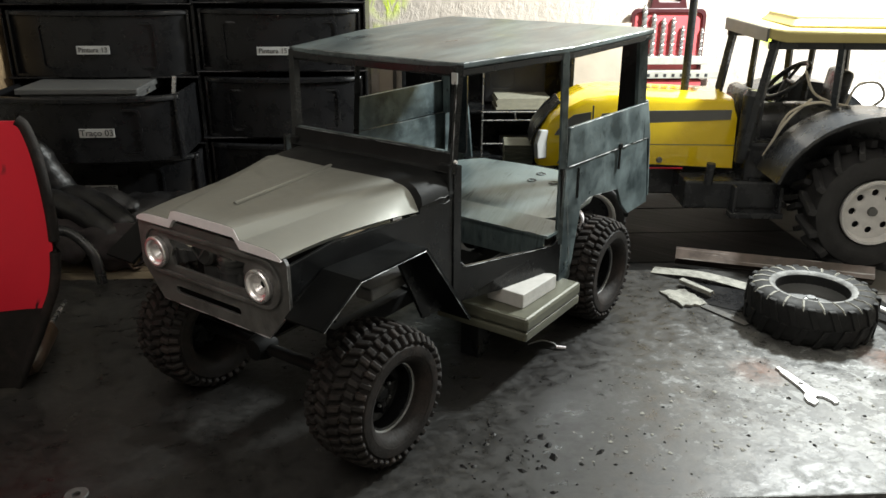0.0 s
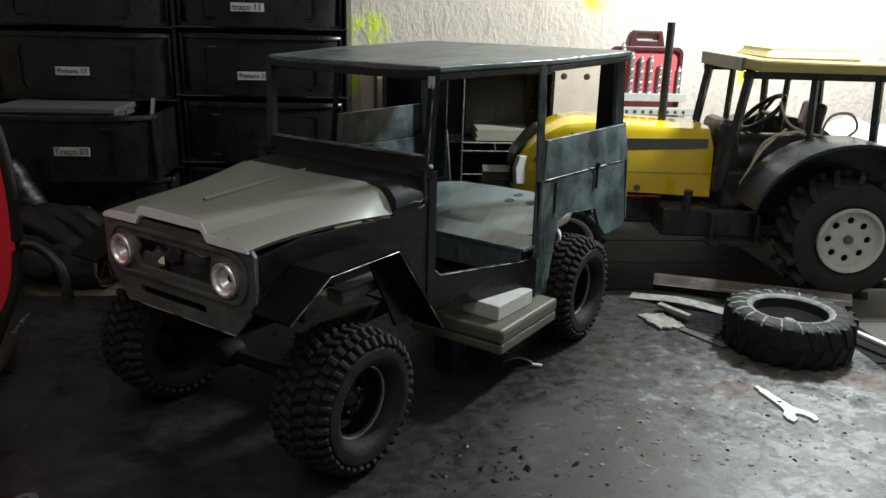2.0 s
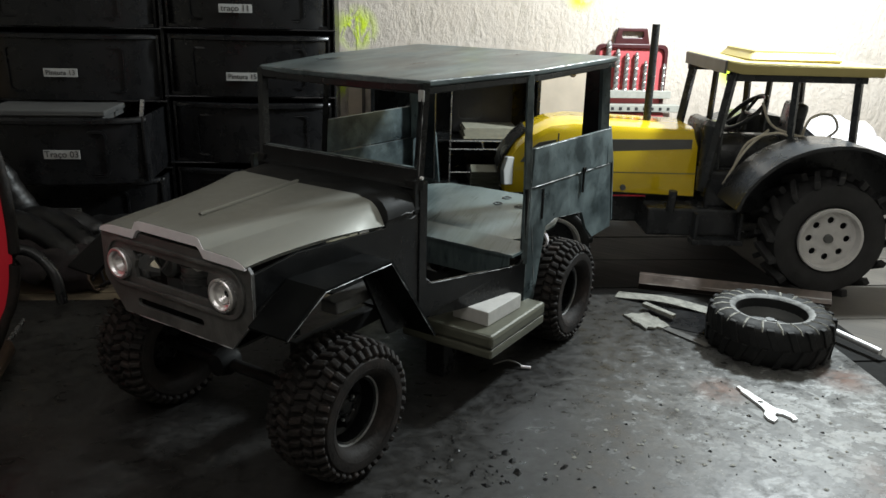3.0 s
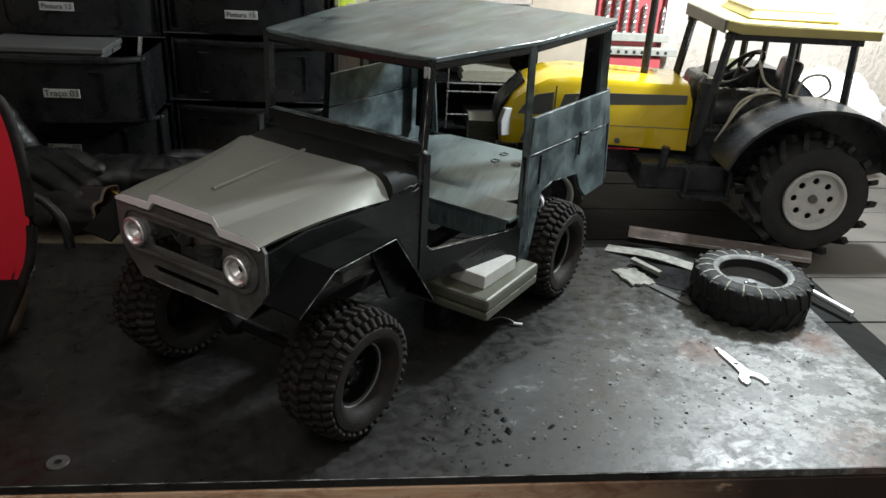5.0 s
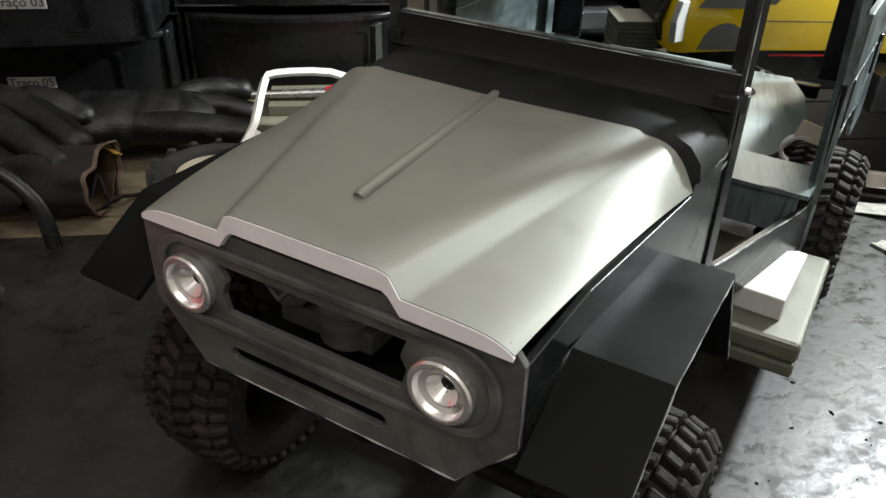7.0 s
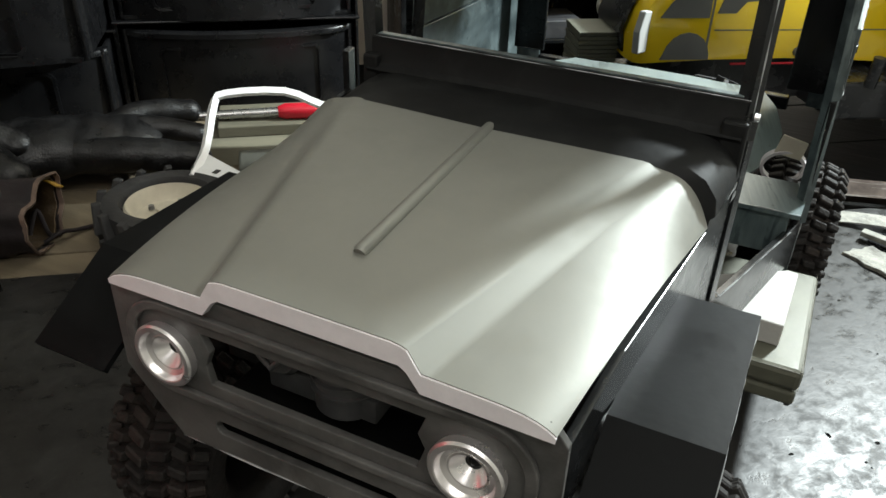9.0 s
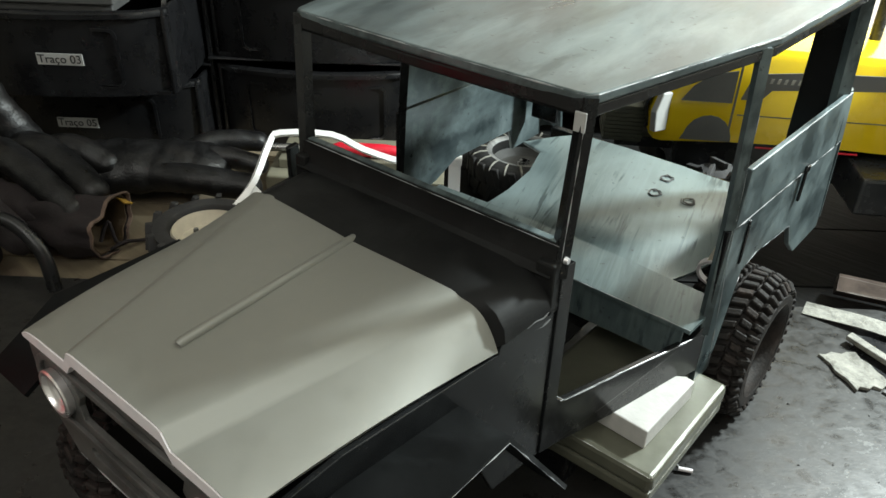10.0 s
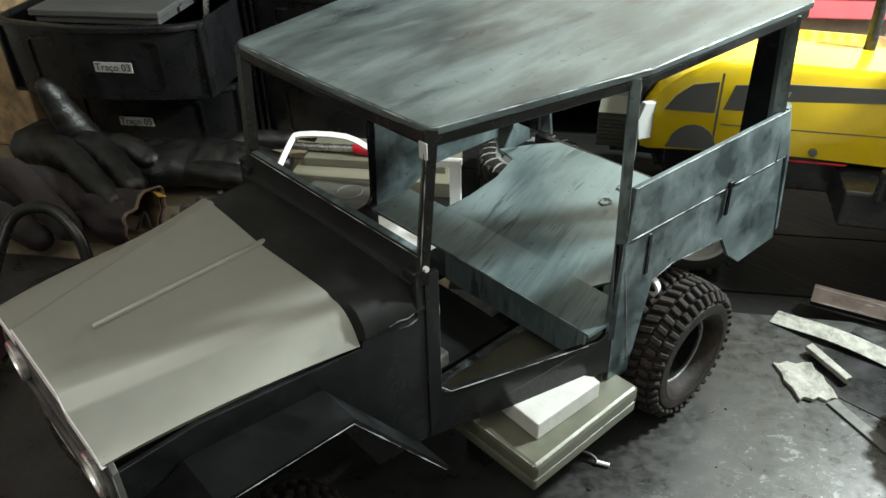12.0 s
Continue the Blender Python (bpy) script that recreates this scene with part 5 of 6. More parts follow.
small = thing("loose_tyre", on_bench(-1.36, 3.27, -0.08), 10, "small knobbly tyre with a cream wheel lying behind the model car", "tyre", "loose tyres")
flat2 = Matrix.Translation((0, 0, 0.21)) @ Matrix.Rotation(radians(-90), 4, "Y")
paddle_tyre(0.56, 0.40, 0.34, 15, small, axis_turn=flat2)
part("wheel_disc", moved(lathe([(0.33, 0.13), (0.315, 0.15), (0.29, 0.08), (0.26, 0.03), (0.23, 0.03), (0.10, 0.04), (0.09, 0.10), (0.0, 0.10)], 32, "x"), flat2), "cream", small, "cream-white plastic wheel", smooth=35)
for k in range(4):
    part("wheel_bolt", moved(lathe([(0.0, 0.05), (0.022, 0.05), (0.026, 0.02)], 10, "x"), flat2 @ Matrix.Translation((0.03, 0.16 * math.cos(1.57 * k), 0.16 * math.sin(1.57 * k)))), "grey_decal", small, smooth=40)

spanner = thing("spanner", on_bench(4.356, 0.372, 0.0), TURN - 76.5, "flat pressed-steel open-ended spanner", "spanner")
jaw = [(0.0, -0.028), (0.08, -0.03), (0.10, -0.045), (0.42, -0.055), (0.52, -0.075), (0.58, -0.135), (0.66, -0.155), (0.735, -0.135), (0.70, -0.06), (0.63, -0.045), (0.60, 0.0), (0.63, 0.04), (0.71, 0.065), (0.765, 0.06), (0.765, 0.115), (0.68, 0.135), (0.58, 0.11), (0.52, 0.055), (0.42, 0.045), (0.10, 0.035), (0.08, 0.022), (0.0, 0.02)]
part("blade", plate(jaw, [arc(0.36, -0.005, 0.026, 360, 40, 8)], lambda a, b, d: Vector((a * 0.86, b * 0.92, d)), 0.025, 0.005), "steel_bright", spanner)

strip = thing("metal_strip", on_bench(3.92, 2.75, 0.0), TURN - 31.5, "pale curled strip of sheet metal", "scrap")
part("sheet", rows_mesh([[(x, -0.10, 0.008 + 0.05 * max(0, math.sin(x * 2.2 + 0.3)) ** 2), (x, 0.10, 0.012 + 0.05 * max(0, math.sin(x * 2.2 + 0.3)) ** 2)] for x in [k * 0.08 for k in range(15)]], 0.008), "scrap_grey", strip, smooth=60)
scrap = thing("scrap_plate", on_bench(3.92, 1.68, 0.0), TURN + 14, "broken pale plaster-coated plate with a small bar on it", "scrap")
jag = [(0.0, 0.0), (0.06, 0.015), (0.14, -0.005), (0.22, 0.012), (0.28, -0.012), (0.36, 0.004), (0.42, -0.006), (0.43, 0.06), (0.415, 0.10), (0.435, 0.15), (0.41, 0.20), (0.43, 0.25), (0.34, 0.262), (0.25, 0.25), (0.15, 0.268), (0.06, 0.255), (-0.005, 0.27), (0.01, 0.19), (-0.018, 0.14), (0.006, 0.07)]
part("plate", plate(jag, [], lambda a, b, d: Vector((a * 0.72 - 0.05 * b, b * 1.65, d + 0.008 * math.sin(14 * a) + 0.006 * math.sin(19 * b))), 0.03, 0.005), "scrap_grey", scrap)
ridge = moved(box(-0.22, 0.22, -0.032, 0.032, 0.0, 0.05, 0.008), Matrix.Translation((0.39, 0.35, 0.04)) @ Matrix.Rotation(radians(-74), 4, "Z"))
for v in ridge.verts:
    v.co += Vector((0.01, 0.012, 0.008)) * noise.noise(v.co * 14)
part("bar", ridge, "scrap_grey", scrap)
flatbar = thing("flat_bar", on_bench(4.16, 1.72, 0.0), TURN - 58, "short dark steel flat bar", "scrap")
part("bar", box(0.0, 0.55, -0.05, 0.05, 0.0, 0.02, 0.004), "worn_black", flatbar)
sheet2 = thing("dark_sheet", on_bench(4.55, 2.05, 0), TURN - 30, "dark scrap of rubber sheet", "scrap")
part("sheet", plate([(-0.55, -0.35), (0.3, -0.45), (0.7, 0.2), (-0.3, 0.5)], [], lambda a, b, d: Vector((a, b, d)), 0.008), "black_plastic", sheet2)

bar = thing("steel_tube", on_bench(0, 0, 0), TURN, "rusty-sheened square steel tube lying under the tractor", "steel tube")
a0, a1 = Vector((4.28, 3.02, 0.09)), Vector((6.34, 2.26, 0.09))
part("tube", tube([a0, a1], 0.112, 4), "rusty_steel", bar)
chrome = thing("chrome_tube", on_bench(0, 0, 0), TURN, "thin chromed steel tube", "steel tube")
part("tube", tube([(5.80, 2.0, 0.045), (6.20, 1.05, 0.01)], 0.036, 14), "steel_bright", chrome, smooth=50)

# the white bent-bar frame behind the model
brace = thing("metal_stand", on_bench(0, 0, -0.08), TURN, "white-painted bent-bar stand behind the model car", "metal stand")


def square_bar(points, half):
    """A square-section bar bent along points."""
    return moved(tube(smooth_path(points, 3), half * 1.414, 4), Matrix.Identity(4))


part("bar", square_bar([(-1.2, 3.62, 0.38), (-1.1, 4.0, 0.46), (-1.03, 4.45, 0.67), (-0.92, 4.54, 0.74), (-0.40, 4.54, 0.74), (-0.08, 4.5, 0.61), (0.32, 4.45, 0.51), (0.60, 4.3, 0.58), (0.7, 4.26, 0.64)], 0.029), "white_gloss", brace, smooth=35)
part("upright", joined(box(0.80, 0.92, 4.22, 4.30, 0.0, 0.60, 0.006), box(0.58, 0.93, 4.215, 4.305, 0.602, 0.68, 0.006)), "white_gloss", brace)
part("foot", plate([(-1.22, 3.66), (-0.75, 3.41), (-0.8, 3.6), (-1.12, 4.06)], [], lambda a, b, d: Vector((a, b, d)), 0.41, 0.012), "white_gloss", brace)
sheet = thing("white_sheet", on_bench(0, 0, -0.079), TURN, "thin white plastic sheet lying behind the model car", "sheet")
part("sheet", plate([(-0.6, 3.55), (0.55, 3.42), (0.95, 3.55), (0.92, 3.95), (0.6, 4.12), (-0.6, 4.32)], [], lambda a, b, d: Vector((a, b, d)), 0.015), "white_gloss", sheet)
rod = thing("red_handled_tool", on_bench(0, 0, -0.08), TURN, "long tool with a red plastic handle", "tool")
part("handle", tube([(-0.47, 5.0, 0.375), (-0.40, 5.0, 0.378), (0.1, 4.98, 0.378), (0.22, 4.98, 0.375), (0.28, 4.98, 0.372)], 0.076, 16, [0.7, 1, 1, 0.8, 0.4]), "red_plastic", rod, "red plastic handle", smooth=50)
part("shaft", tube([(-1.25, 5.04, 0.35), (-0.46, 5.0, 0.375)], 0.046, 12), "steel", rod, smooth=50)
plank = thing("wooden_planks", on_bench(0, 0, -0.08), TURN, "short brown wooden planks lying behind the model car", "planks")
part("plank", box(-1.15, 0.75, 4.62, 5.5, 0.0, 0.19, 0.01), "olive_board", plank)
part("plank", box(-1.05, 0.65, 4.85, 5.45, 0.192, 0.30, 0.01), "olive_board", plank)

slab = thing("shallow_tray", on_bench(0, 0, -0.08), TURN, "flat grey-olive plastic tray with an oval ridge behind the model car", "tray")
part("body", box(-0.86, 0.10, 4.10, 4.60, 0.016, 0.17, 0.02), "tray_grey", slab)
oval = lathe([(0.130, 0.0), (0.134, 0.010), (0.146, 0.010), (0.150, 0.0)], 36, "z", True)
part("oval_ridge", moved(oval, Matrix.Translation((-0.355, 4.33, 0.170))), "grey_decal", slab, "raised oval outline", smooth=40)

# screwdriver and the red mask at the bench's end
driver = thing("screwdriver", on_bench(0, 0, 0), TURN, "screwdriver with a dark brown handle lying on the bench", "screwdriver")
part("blade", tube([(-2.62, 1.90, 0.12), (-2.52, 1.22, 0.13)], 0.024, 10), "steel", driver, smooth=50)
part("handle", tube([(-2.53, 1.28, 0.13), (-2.51, 1.18, 0.13), (-2.45, 0.75, 0.13), (-2.42, 0.55, 0.13), (-2.40, 0.45, 0.13)], 0.12, 14, [0.5, 0.85, 1, 1, 0.6]), "amber", driver, "dark brown plastic handle", smooth=50)
mask = thing("red_mask", on_bench(0, 0, 0), TURN, "red shell with black cracks and a black rubber rim", "mask")
prof = [(2.36, 0.0), (2.30, 0.05), (2.05, 0.10), (1.6, 0.12), (1.2, 0.09), (0.95, 0.03), (0.80, -0.04)]
low = [(0.80, -0.045), (0.6, -0.13), (0.35, -0.26), (0.05, -0.42)]


def shell_row(z, du):
    return [(-1.985 + du - 0.95 * math.sin(radians(a)), 0.30 - 0.75 * (1 - math.cos(radians(a))), z) for a in range(0, 101, 10)]


part("shell", rows_mesh([shell_row(z, du) for z, du in prof], 0.03), "red_cracked", mask, "red shell with black cracks", smooth=50)
part("chin", rows_mesh([shell_row(z, du) for z, du in low], 0.03), "rubber", mask, "black rubber chin piece", smooth=50)
part("rim", tube(smooth_path([(-1.985 + du, 0.30, z) for z, du in prof + low[1:]], 4), 0.045, 10), "rubber", mask, "black rubber rim", smooth=60)
hose = thing("rubber_hose", on_bench(0, 0, 0), TURN, "loop of black rubber hose", "hose")
part("hose", tube(smooth_path([(-3.3, 2.2, 0.1), (-3.2, 2.6, 0.55), (-2.85, 2.7, 0.62), (-2.55, 2.6, 0.4), (-2.45, 2.5, 0.06)]), 0.06, 10), "black_plastic", hose, smooth=60)

# ---------------------------------------------------------------- gloves


def finger_bm(points, r, tip=0.78):
    """A stuffed finger: narrows towards a rounded tip, with slight rolls."""
    p = smooth_path(points, 9)
    n = len(p)
    taper = [(1 + (tip - 1) * k / (n - 1)) * (1 + 0.018 * math.sin(1.15 * k)) for k in range(n)]
    d = (p[-1] - p[-2]).normalized()
    end = p[-1]
    for k in range(1, 6):
        a = radians(17.5 * k)
        p.append(end + d * r * tip * math.sin(a))
        taper.append(tip * math.cos(a))
    bm = tube(p, r, 20, taper)
    for v in bm.verts:
        k = v.co * 7.0
        v.co += 0.07 * r * Vector((noise.noise(k), noise.noise(k + Vector((9, 0, 0))), noise.noise(k + Vector((0, 9, 0)))))
        v.co.z += 0.022 * r * math.sin(38 * v.co.x + 6 * noise.noise(k * 0.6)) * max(0.0, noise.noise(k * 0.45) + 0.25)
    return bm


def glove(label, palm, fingers):
    g = thing("work_glove", on_bench(0, 0, -0.08), TURN, label, "glove", "gloves")
    pm = finger_bm(palm[0], palm[1], 0.9)
    mid = sum(p[2] for p in palm[0]) / len(palm[0])
    for v in pm.verts:
        v.co.z = mid + (v.co.z - mid) * 0.62 + 0.03 * noise.noise(v.co * 5)
    part("palm", pm, "leather", g, smooth=70)
    for f in fingers:
        part("finger", finger_bm(*f), "leather", g, smooth=70)
    return g


glove("black rubber work glove with bent fingers lying against the drawers", ([(-4.3, 4.65, 0.40), (-3.9, 4.5, 0.46), (-3.5, 4.35, 0.46), (-3.2, 4.2, 0.44)], 0.40),
      [([(-3.50, 4.42, 0.42), (-3.57, 4.40, 0.70), (-3.66, 4.36, 0.98), (-3.73, 4.32, 1.24)], 0.25, 0.50), ([(-3.80, 4.22, 0.55), (-3.45, 3.95, 0.66), (-3.0, 3.60, 0.60), (-2.62, 3.36, 0.42)], 0.17, 0.8), ([(-3.6, 4.35, 0.55), (-3.2, 4.1, 0.66), (-2.85, 3.87, 0.60), (-2.54, 3.65, 0.46)], 0.18, 0.85),
       ([(-3.3, 4.28, 0.54), (-2.95, 4.26, 0.60), (-2.62, 4.20, 0.48)], 0.17, 0.8)])
glove("black leather work glove lying flat behind the model car", ([(-2.95, 4.4, 0.30), (-2.5, 4.45, 0.36), (-2.1, 4.5, 0.36), (-1.85, 4.52, 0.32)], 0.42),
      [([(-2.05, 4.75, 0.36), (-1.7, 4.95, 0.44), (-1.3, 5.06, 0.40)], 0.13, 0.85), ([(-2.0, 4.58, 0.38), (-1.6, 4.62, 0.42), (-1.2, 4.60, 0.34)], 0.125, 0.85), ([(-2.15, 4.25, 0.36), (-1.7, 4.18, 0.36), (-1.2, 4.17, 0.30)], 0.165, 0.85)])


def open_cuff(centre, axis_turn, length, r, wob, seed, f0=0.0):
    """A limp leather tube, flattened and rumpled, open at its mouth; f0 leaves only the part next to the mouth."""
    bm = bmesh.new()
    rings = []
    for j in range(13):
        f = f0 + (1 - f0) * j / 12
        ring = []
        for k in range(32):
            a = 2 * math.pi * k / 32
            q = r * (0.75 + 0.30 * f) * (1 + wob * noise.noise(Vector((math.cos(a) * 1.4, math.sin(a) * 1.4, f * 2.0 + seed))))
            ring.append(bm.verts.new((length * f, q * 1.1 * math.cos(a), q * 0.82 * math.sin(a))))
        rings.append(ring)
    for a, b in zip(rings, rings[1:]):
        for k in range(32):
            bm.faces.new((a[k], a[(k + 1) % 32], b[(k + 1) % 32], b[k]))
    bmesh.ops.recalc_face_normals(bm, faces=bm.faces)
    bmesh.ops.solidify(bm, geom=list(bm.faces), thickness=0.016)
    return moved(bm, Matrix.Translation(centre) @ Matrix.Rotation(radians(axis_turn), 4, "Z"))


cuff = thing("suede_glove", on_bench(0, 0, -0.08), TURN, "dark maroon suede glove with a gaping cuff and a yellow tab", "glove", "gloves")
part("cuff", open_cuff((-3.05, 3.50, 0.28), -12, 0.78, 0.31, 0.5, 1.3), "suede", cuff, smooth=70)
part("hem", open_cuff((-3.05, 3.50, 0.28), -12, 0.80, 0.312, 0.5, 1.3, 0.96), "hem", cuff, "pale worn hem of the cuff", smooth=70)
part("lining", open_cuff((-3.05, 3.50, 0.28), -12, 0.76, 0.275, 0.5, 1.3, 0.35), "brown_cloth", cuff, "brown cloth lining", smooth=70)
sp = finger_bm([(-4.4, 3.7, 0.34), (-3.9, 3.65, 0.36), (-3.4, 3.58, 0.32), (-2.95, 3.5, 0.28)], 0.31, 0.72)
for v in sp.verts:
    v.co += Vector((0, 0.05, 0.04)) * noise.noise(v.co * 3.5)
part("palm", sp, "suede", cuff, smooth=70)
for pts in ([(-4.1, 3.65, 0.50), (-3.7, 3.45, 0.56), (-3.2, 3.1, 0.48), (-2.9, 2.92, 0.36)], [(-4.2, 3.2, 0.35), (-3.7, 3.0, 0.38), (-3.2, 2.85, 0.24)]):
    part("finger", finger_bm(pts, 0.17, 0.8), "suede", cuff, smooth=70)
part("pull_tab", rows_mesh([[(-2.44 + 0.06 * k, 3.62 - 0.02 * k, 0.42 + 0.05 * math.sin(0.8 * k)), (-2.42 + 0.06 * k, 3.73 - 0.02 * k, 0.36 + 0.05 * math.sin(0.8 * k))] for k in range(5)], 0.012), "lining", cuff, "yellow cloth tab", smooth=60)
for pts in ([(-2.42, 3.35, 0.10), (-2.36, 3.45, 0.26), (-2.30, 3.42, 0.06), (-2.22, 3.5, 0.03)], [(-2.35, 3.30, 0.03), (-2.2, 3.36, 0.1), (-2.12, 3.5, 0.04), (-1.98, 3.58, 0.03)]):
    part("lace", tube(smooth_path(pts), 0.018, 8), "suede", cuff, "leather lace", smooth=70)

# ---------------------------------------------------------------- drawers


def writing(text, size, mat, parent, m):
    data = bpy.data.curves.new("t", "FONT")
    data.body, data.size, data.align_x, data.align_y, data.extrude = text, size * U, "CENTER", "CENTER", 0.0004
    tmp = new("t", data)
    mesh = bpy.data.meshes.new_from_object(tmp.evaluated_get(bpy.context.evaluated_depsgraph_get()))
    bpy.data.objects.remove(tmp)
    mesh.name = "writing"
    mesh.materials.clear()
    mesh.materials.append(M[mat])
    ob = new("writing", mesh)
    ob.parent = parent
    ob.matrix_basis = m
    return ob


def drawer(u0, u1, vf, z0, z1, text, cabinet, label_u=None, label_z=None, depth=1.7):
    """A bow-fronted drawer; vf is its front across the bench. It slides out, so it is a part of its cabinet."""
    bow = [(u0 + (u1 - u0) * k / 12, vf + 0.21 * (2 * k / 12 - 1) ** 2 + (0.10 if k in (0, 12) else 0)) for k in range(13)]
    lean = 0.05
    d = part("drawer", joined(rows_mesh([[(u, v + lean * (1 - f), z0 + (z1 - z0) * f) for u, v in bow] for f in (0, 0.5, 1)], -0.045),
                              box(u0 + 0.02, u0 + 0.06, vf + 0.22, vf + depth, z0, z1, 0.01), box(u1 - 0.06, u1 - 0.02, vf + 0.22, vf + depth, z0, z1, 0.01),
                              box(u0 + 0.06, u1 - 0.06, vf + 0.2, vf + depth, z0, z0 + 0.04)), "black_plastic", cabinet, "black plastic drawer with a bowed front", smooth=35)
    mid = (u0 + u1) / 2
    part("drawer_lip", rows_mesh([[(u, v - 0.01, z1 - 0.075) for u, v in bow], [(u, v - 0.05, z1 - 0.06) for u, v in bow], [(u, v - 0.052, z1 - 0.012) for u, v in bow], [(u, v - 0.03, z1 + 0.004) for u, v in bow], [(u, v + 0.03, z1 + 0.006) for u, v in bow]], 0.02), "black_plastic", d, smooth=50)
    part("finger_recess", plate(rounded(mid - 0.82, mid + 0.82, z0 + 0.10, z1 - 0.16, 0.08), [rounded(mid - 0.79, mid + 0.79, z0 + 0.13, z1 - 0.19, 0.06)], lambda a, b, q: Vector((a, vf + 0.21 * ((a - mid) / ((u1 - u0) / 2)) ** 2 - 0.012 + lean * (1 - (b - z0) / (z1 - z0)) - q, b)), 0.014), "black_plastic", d)
    if text:
        lu, lz = (label_u if label_u is not None else mid), (label_z if label_z is not None else (z0 + z1) / 2)
        sticker = part("label", box(lu - 0.23, lu + 0.23, vf - 0.020, vf - 0.008, lz - 0.058, lz + 0.058), "label_paper", d, "white paper label")
        writing(text, 0.119 if len(text) < 9 else 0.098, "ink", sticker, Matrix.Translation(Vector((lu, vf - 0.0225, lz)) * U) @ Matrix.Rotation(radians(90), 4, "X"))
    return d


def drawer_stack(u0, u1, rows_, label):
    c = thing("drawer_cabinet", on_bench(0, 0, -0.08), TURN, label, "drawer cabinet", "drawer cabinets")
    hi = max(r[1] for r in rows_) + 0.08
    part("carcass", joined(box(u0 - 0.02, u0 + 0.01, 6.0, 7.5, 0.0, hi, 0.01), box(u1 - 0.01, u1 + 0.02, 6.0, 7.5, 0.0, hi, 0.01), box(u0, u1, 7.44, 7.5, 0.0, hi), box(u0, u1, 6.0, 7.5, hi - 0.05, hi, 0.01)), "black_plastic", c)
    for z0, z1, out, text, lu, lz in rows_:
        part("shelf_rail", box(u0 - 0.03, u1 + 0.03, 5.92, 7.45, z0 + 0.05, z0 + 0.075, 0.01), "black_plastic", c)
        drawer(u0 + 0.03, u1 - 0.03, 5.80 - out, z0 + 0.08, z1 + 0.06, text, c, lu, None if lz is None else lz + 0.08)
    return c


drawer_stack(-4.68, -2.03, [(-0.08, 0.80, 0.42, "Traço 05", -3.42, 0.33), (0.88, 1.78, 1.10, "Traço 03", -3.10, 1.30), (1.86, 2.80, 0.0, "Pintura 13", -3.40, 2.25), (2.88, 3.80, 0.0, "", None, None), (3.88, 4.8, 0.0, "", None, None)], "stack of black plastic drawers with printed labels, one drawer pulled open")
drawer_stack(-2.0, 0.42, [(-0.08, 0.88, 0.0, "", None, None), (0.96, 1.86, 0.0, "", None, None), (1.94, 2.82, 0.0, "Pintura 15", -0.88, 2.23), (2.90, 3.78, 0.0, "traço 11", -0.93, 3.17), (3.86, 4.8, 0.0, "", None, None)], "closed stack of black plastic drawers with printed labels")
pad = thing("grey_slab", on_bench(0, 0, 0), TURN, "grey board lying in the open drawer", "board")
part("slab", box(-4.25, -2.62, 5.05, 6.4, 1.745, 1.825, 0.015), "grey_slate", pad)
part("slab", box(-4.20, -2.66, 5.1, 6.4, 1.66, 1.741, 0.01), "grey_slate", pad)
blade = thing("steel_rule", on_bench(0, 0, 0), TURN, "steel rule standing in the open drawer", "ruler")
part("blade", tube([(-2.36, 5.4, 0.95), (-2.24, 5.53, 1.92)], 0.035, 4), "steel", blade)

carton = thing("cardboard_box", on_bench(0, 0, -0.08), TURN, "brown cardboard box with dark printing beside the drawers", "box")
part("box_body", box(-6.6, -4.78, 5.3, 7.2, 0.0, 2.75, 0.02), "cardboard", carton)
for k in range(4):
    part("print_bar", box(-6.1 + 0.3 * k, -5.9 + 0.3 * k, 5.285, 5.302, 2.0, 2.12), "ink", carton)

# open black rack behind the model, with bright edge strips and a stack of papers
rack = thing("black_rack", on_bench(0, 0, -0.08), TURN, "open black metal rack with bright edge strips", "rack")
part("back", box(0.95, 3.60, 7.3, 7.36, 0.0, 2.42, 0.01), "black_sheet", rack)
for u in (0.95, 3.54):
    part("side", box(u, u + 0.06, 6.3, 7.3, 0.0, 2.42, 0.01), "black_sheet", rack)
for z in (0.55, 1.28, 2.36):
    part("shelf", box(1.01, 3.54, 6.32, 7.3, z, z + 0.05, 0.01), "black_sheet", rack)
for p0, p1 in (((2.18, 1.23), (3.34, 1.23)), ((2.18, 1.10), (3.34, 1.10)), ((2.19, 0.73), (2.56, 0.73)), ((2.19, 0.50), (2.20, 2.24)), ((2.72, 1.11), (2.70, 1.22))):
    part("edge_strip", tube([(p0[0], 6.29, p0[1] + 0.08), (p1[0], 6.29, p1[1] + 0.08)], 0.013, 8), "steel", rack, "bright thin metal edge strip", smooth=50)
crate = thing("dark_box", on_bench(0, 0, -0.08), TURN, "small dark grey box on the rack's lower shelf", "box")
part("body", box(2.54, 3.12, 6.34, 6.9, 0.60, 0.82, 0.015), "case_grey", crate)
case = thing("tool_case", on_bench(0, 0, -0.08), TURN, "dark grey moulded tool case standing on the rack", "tool case")
part("shell", box(2.28, 3.28, 6.95, 7.28, 1.332, 2.33, 0.06), "case_grey", case, smooth=40)
part("lid_panel", plate(rounded(2.36, 2.78, 1.55, 2.22, 0.08), [rounded(2.39, 2.75, 1.58, 2.19, 0.06)], lambda a, b, d: Vector((a, 6.95 - d, b)), 0.012, 0.003), "case_grey", case, "raised rim on the case lid")
part("latch", box(3.05, 3.17, 6.925, 6.952, 2.12, 2.20, 0.008), "case_grey", case)
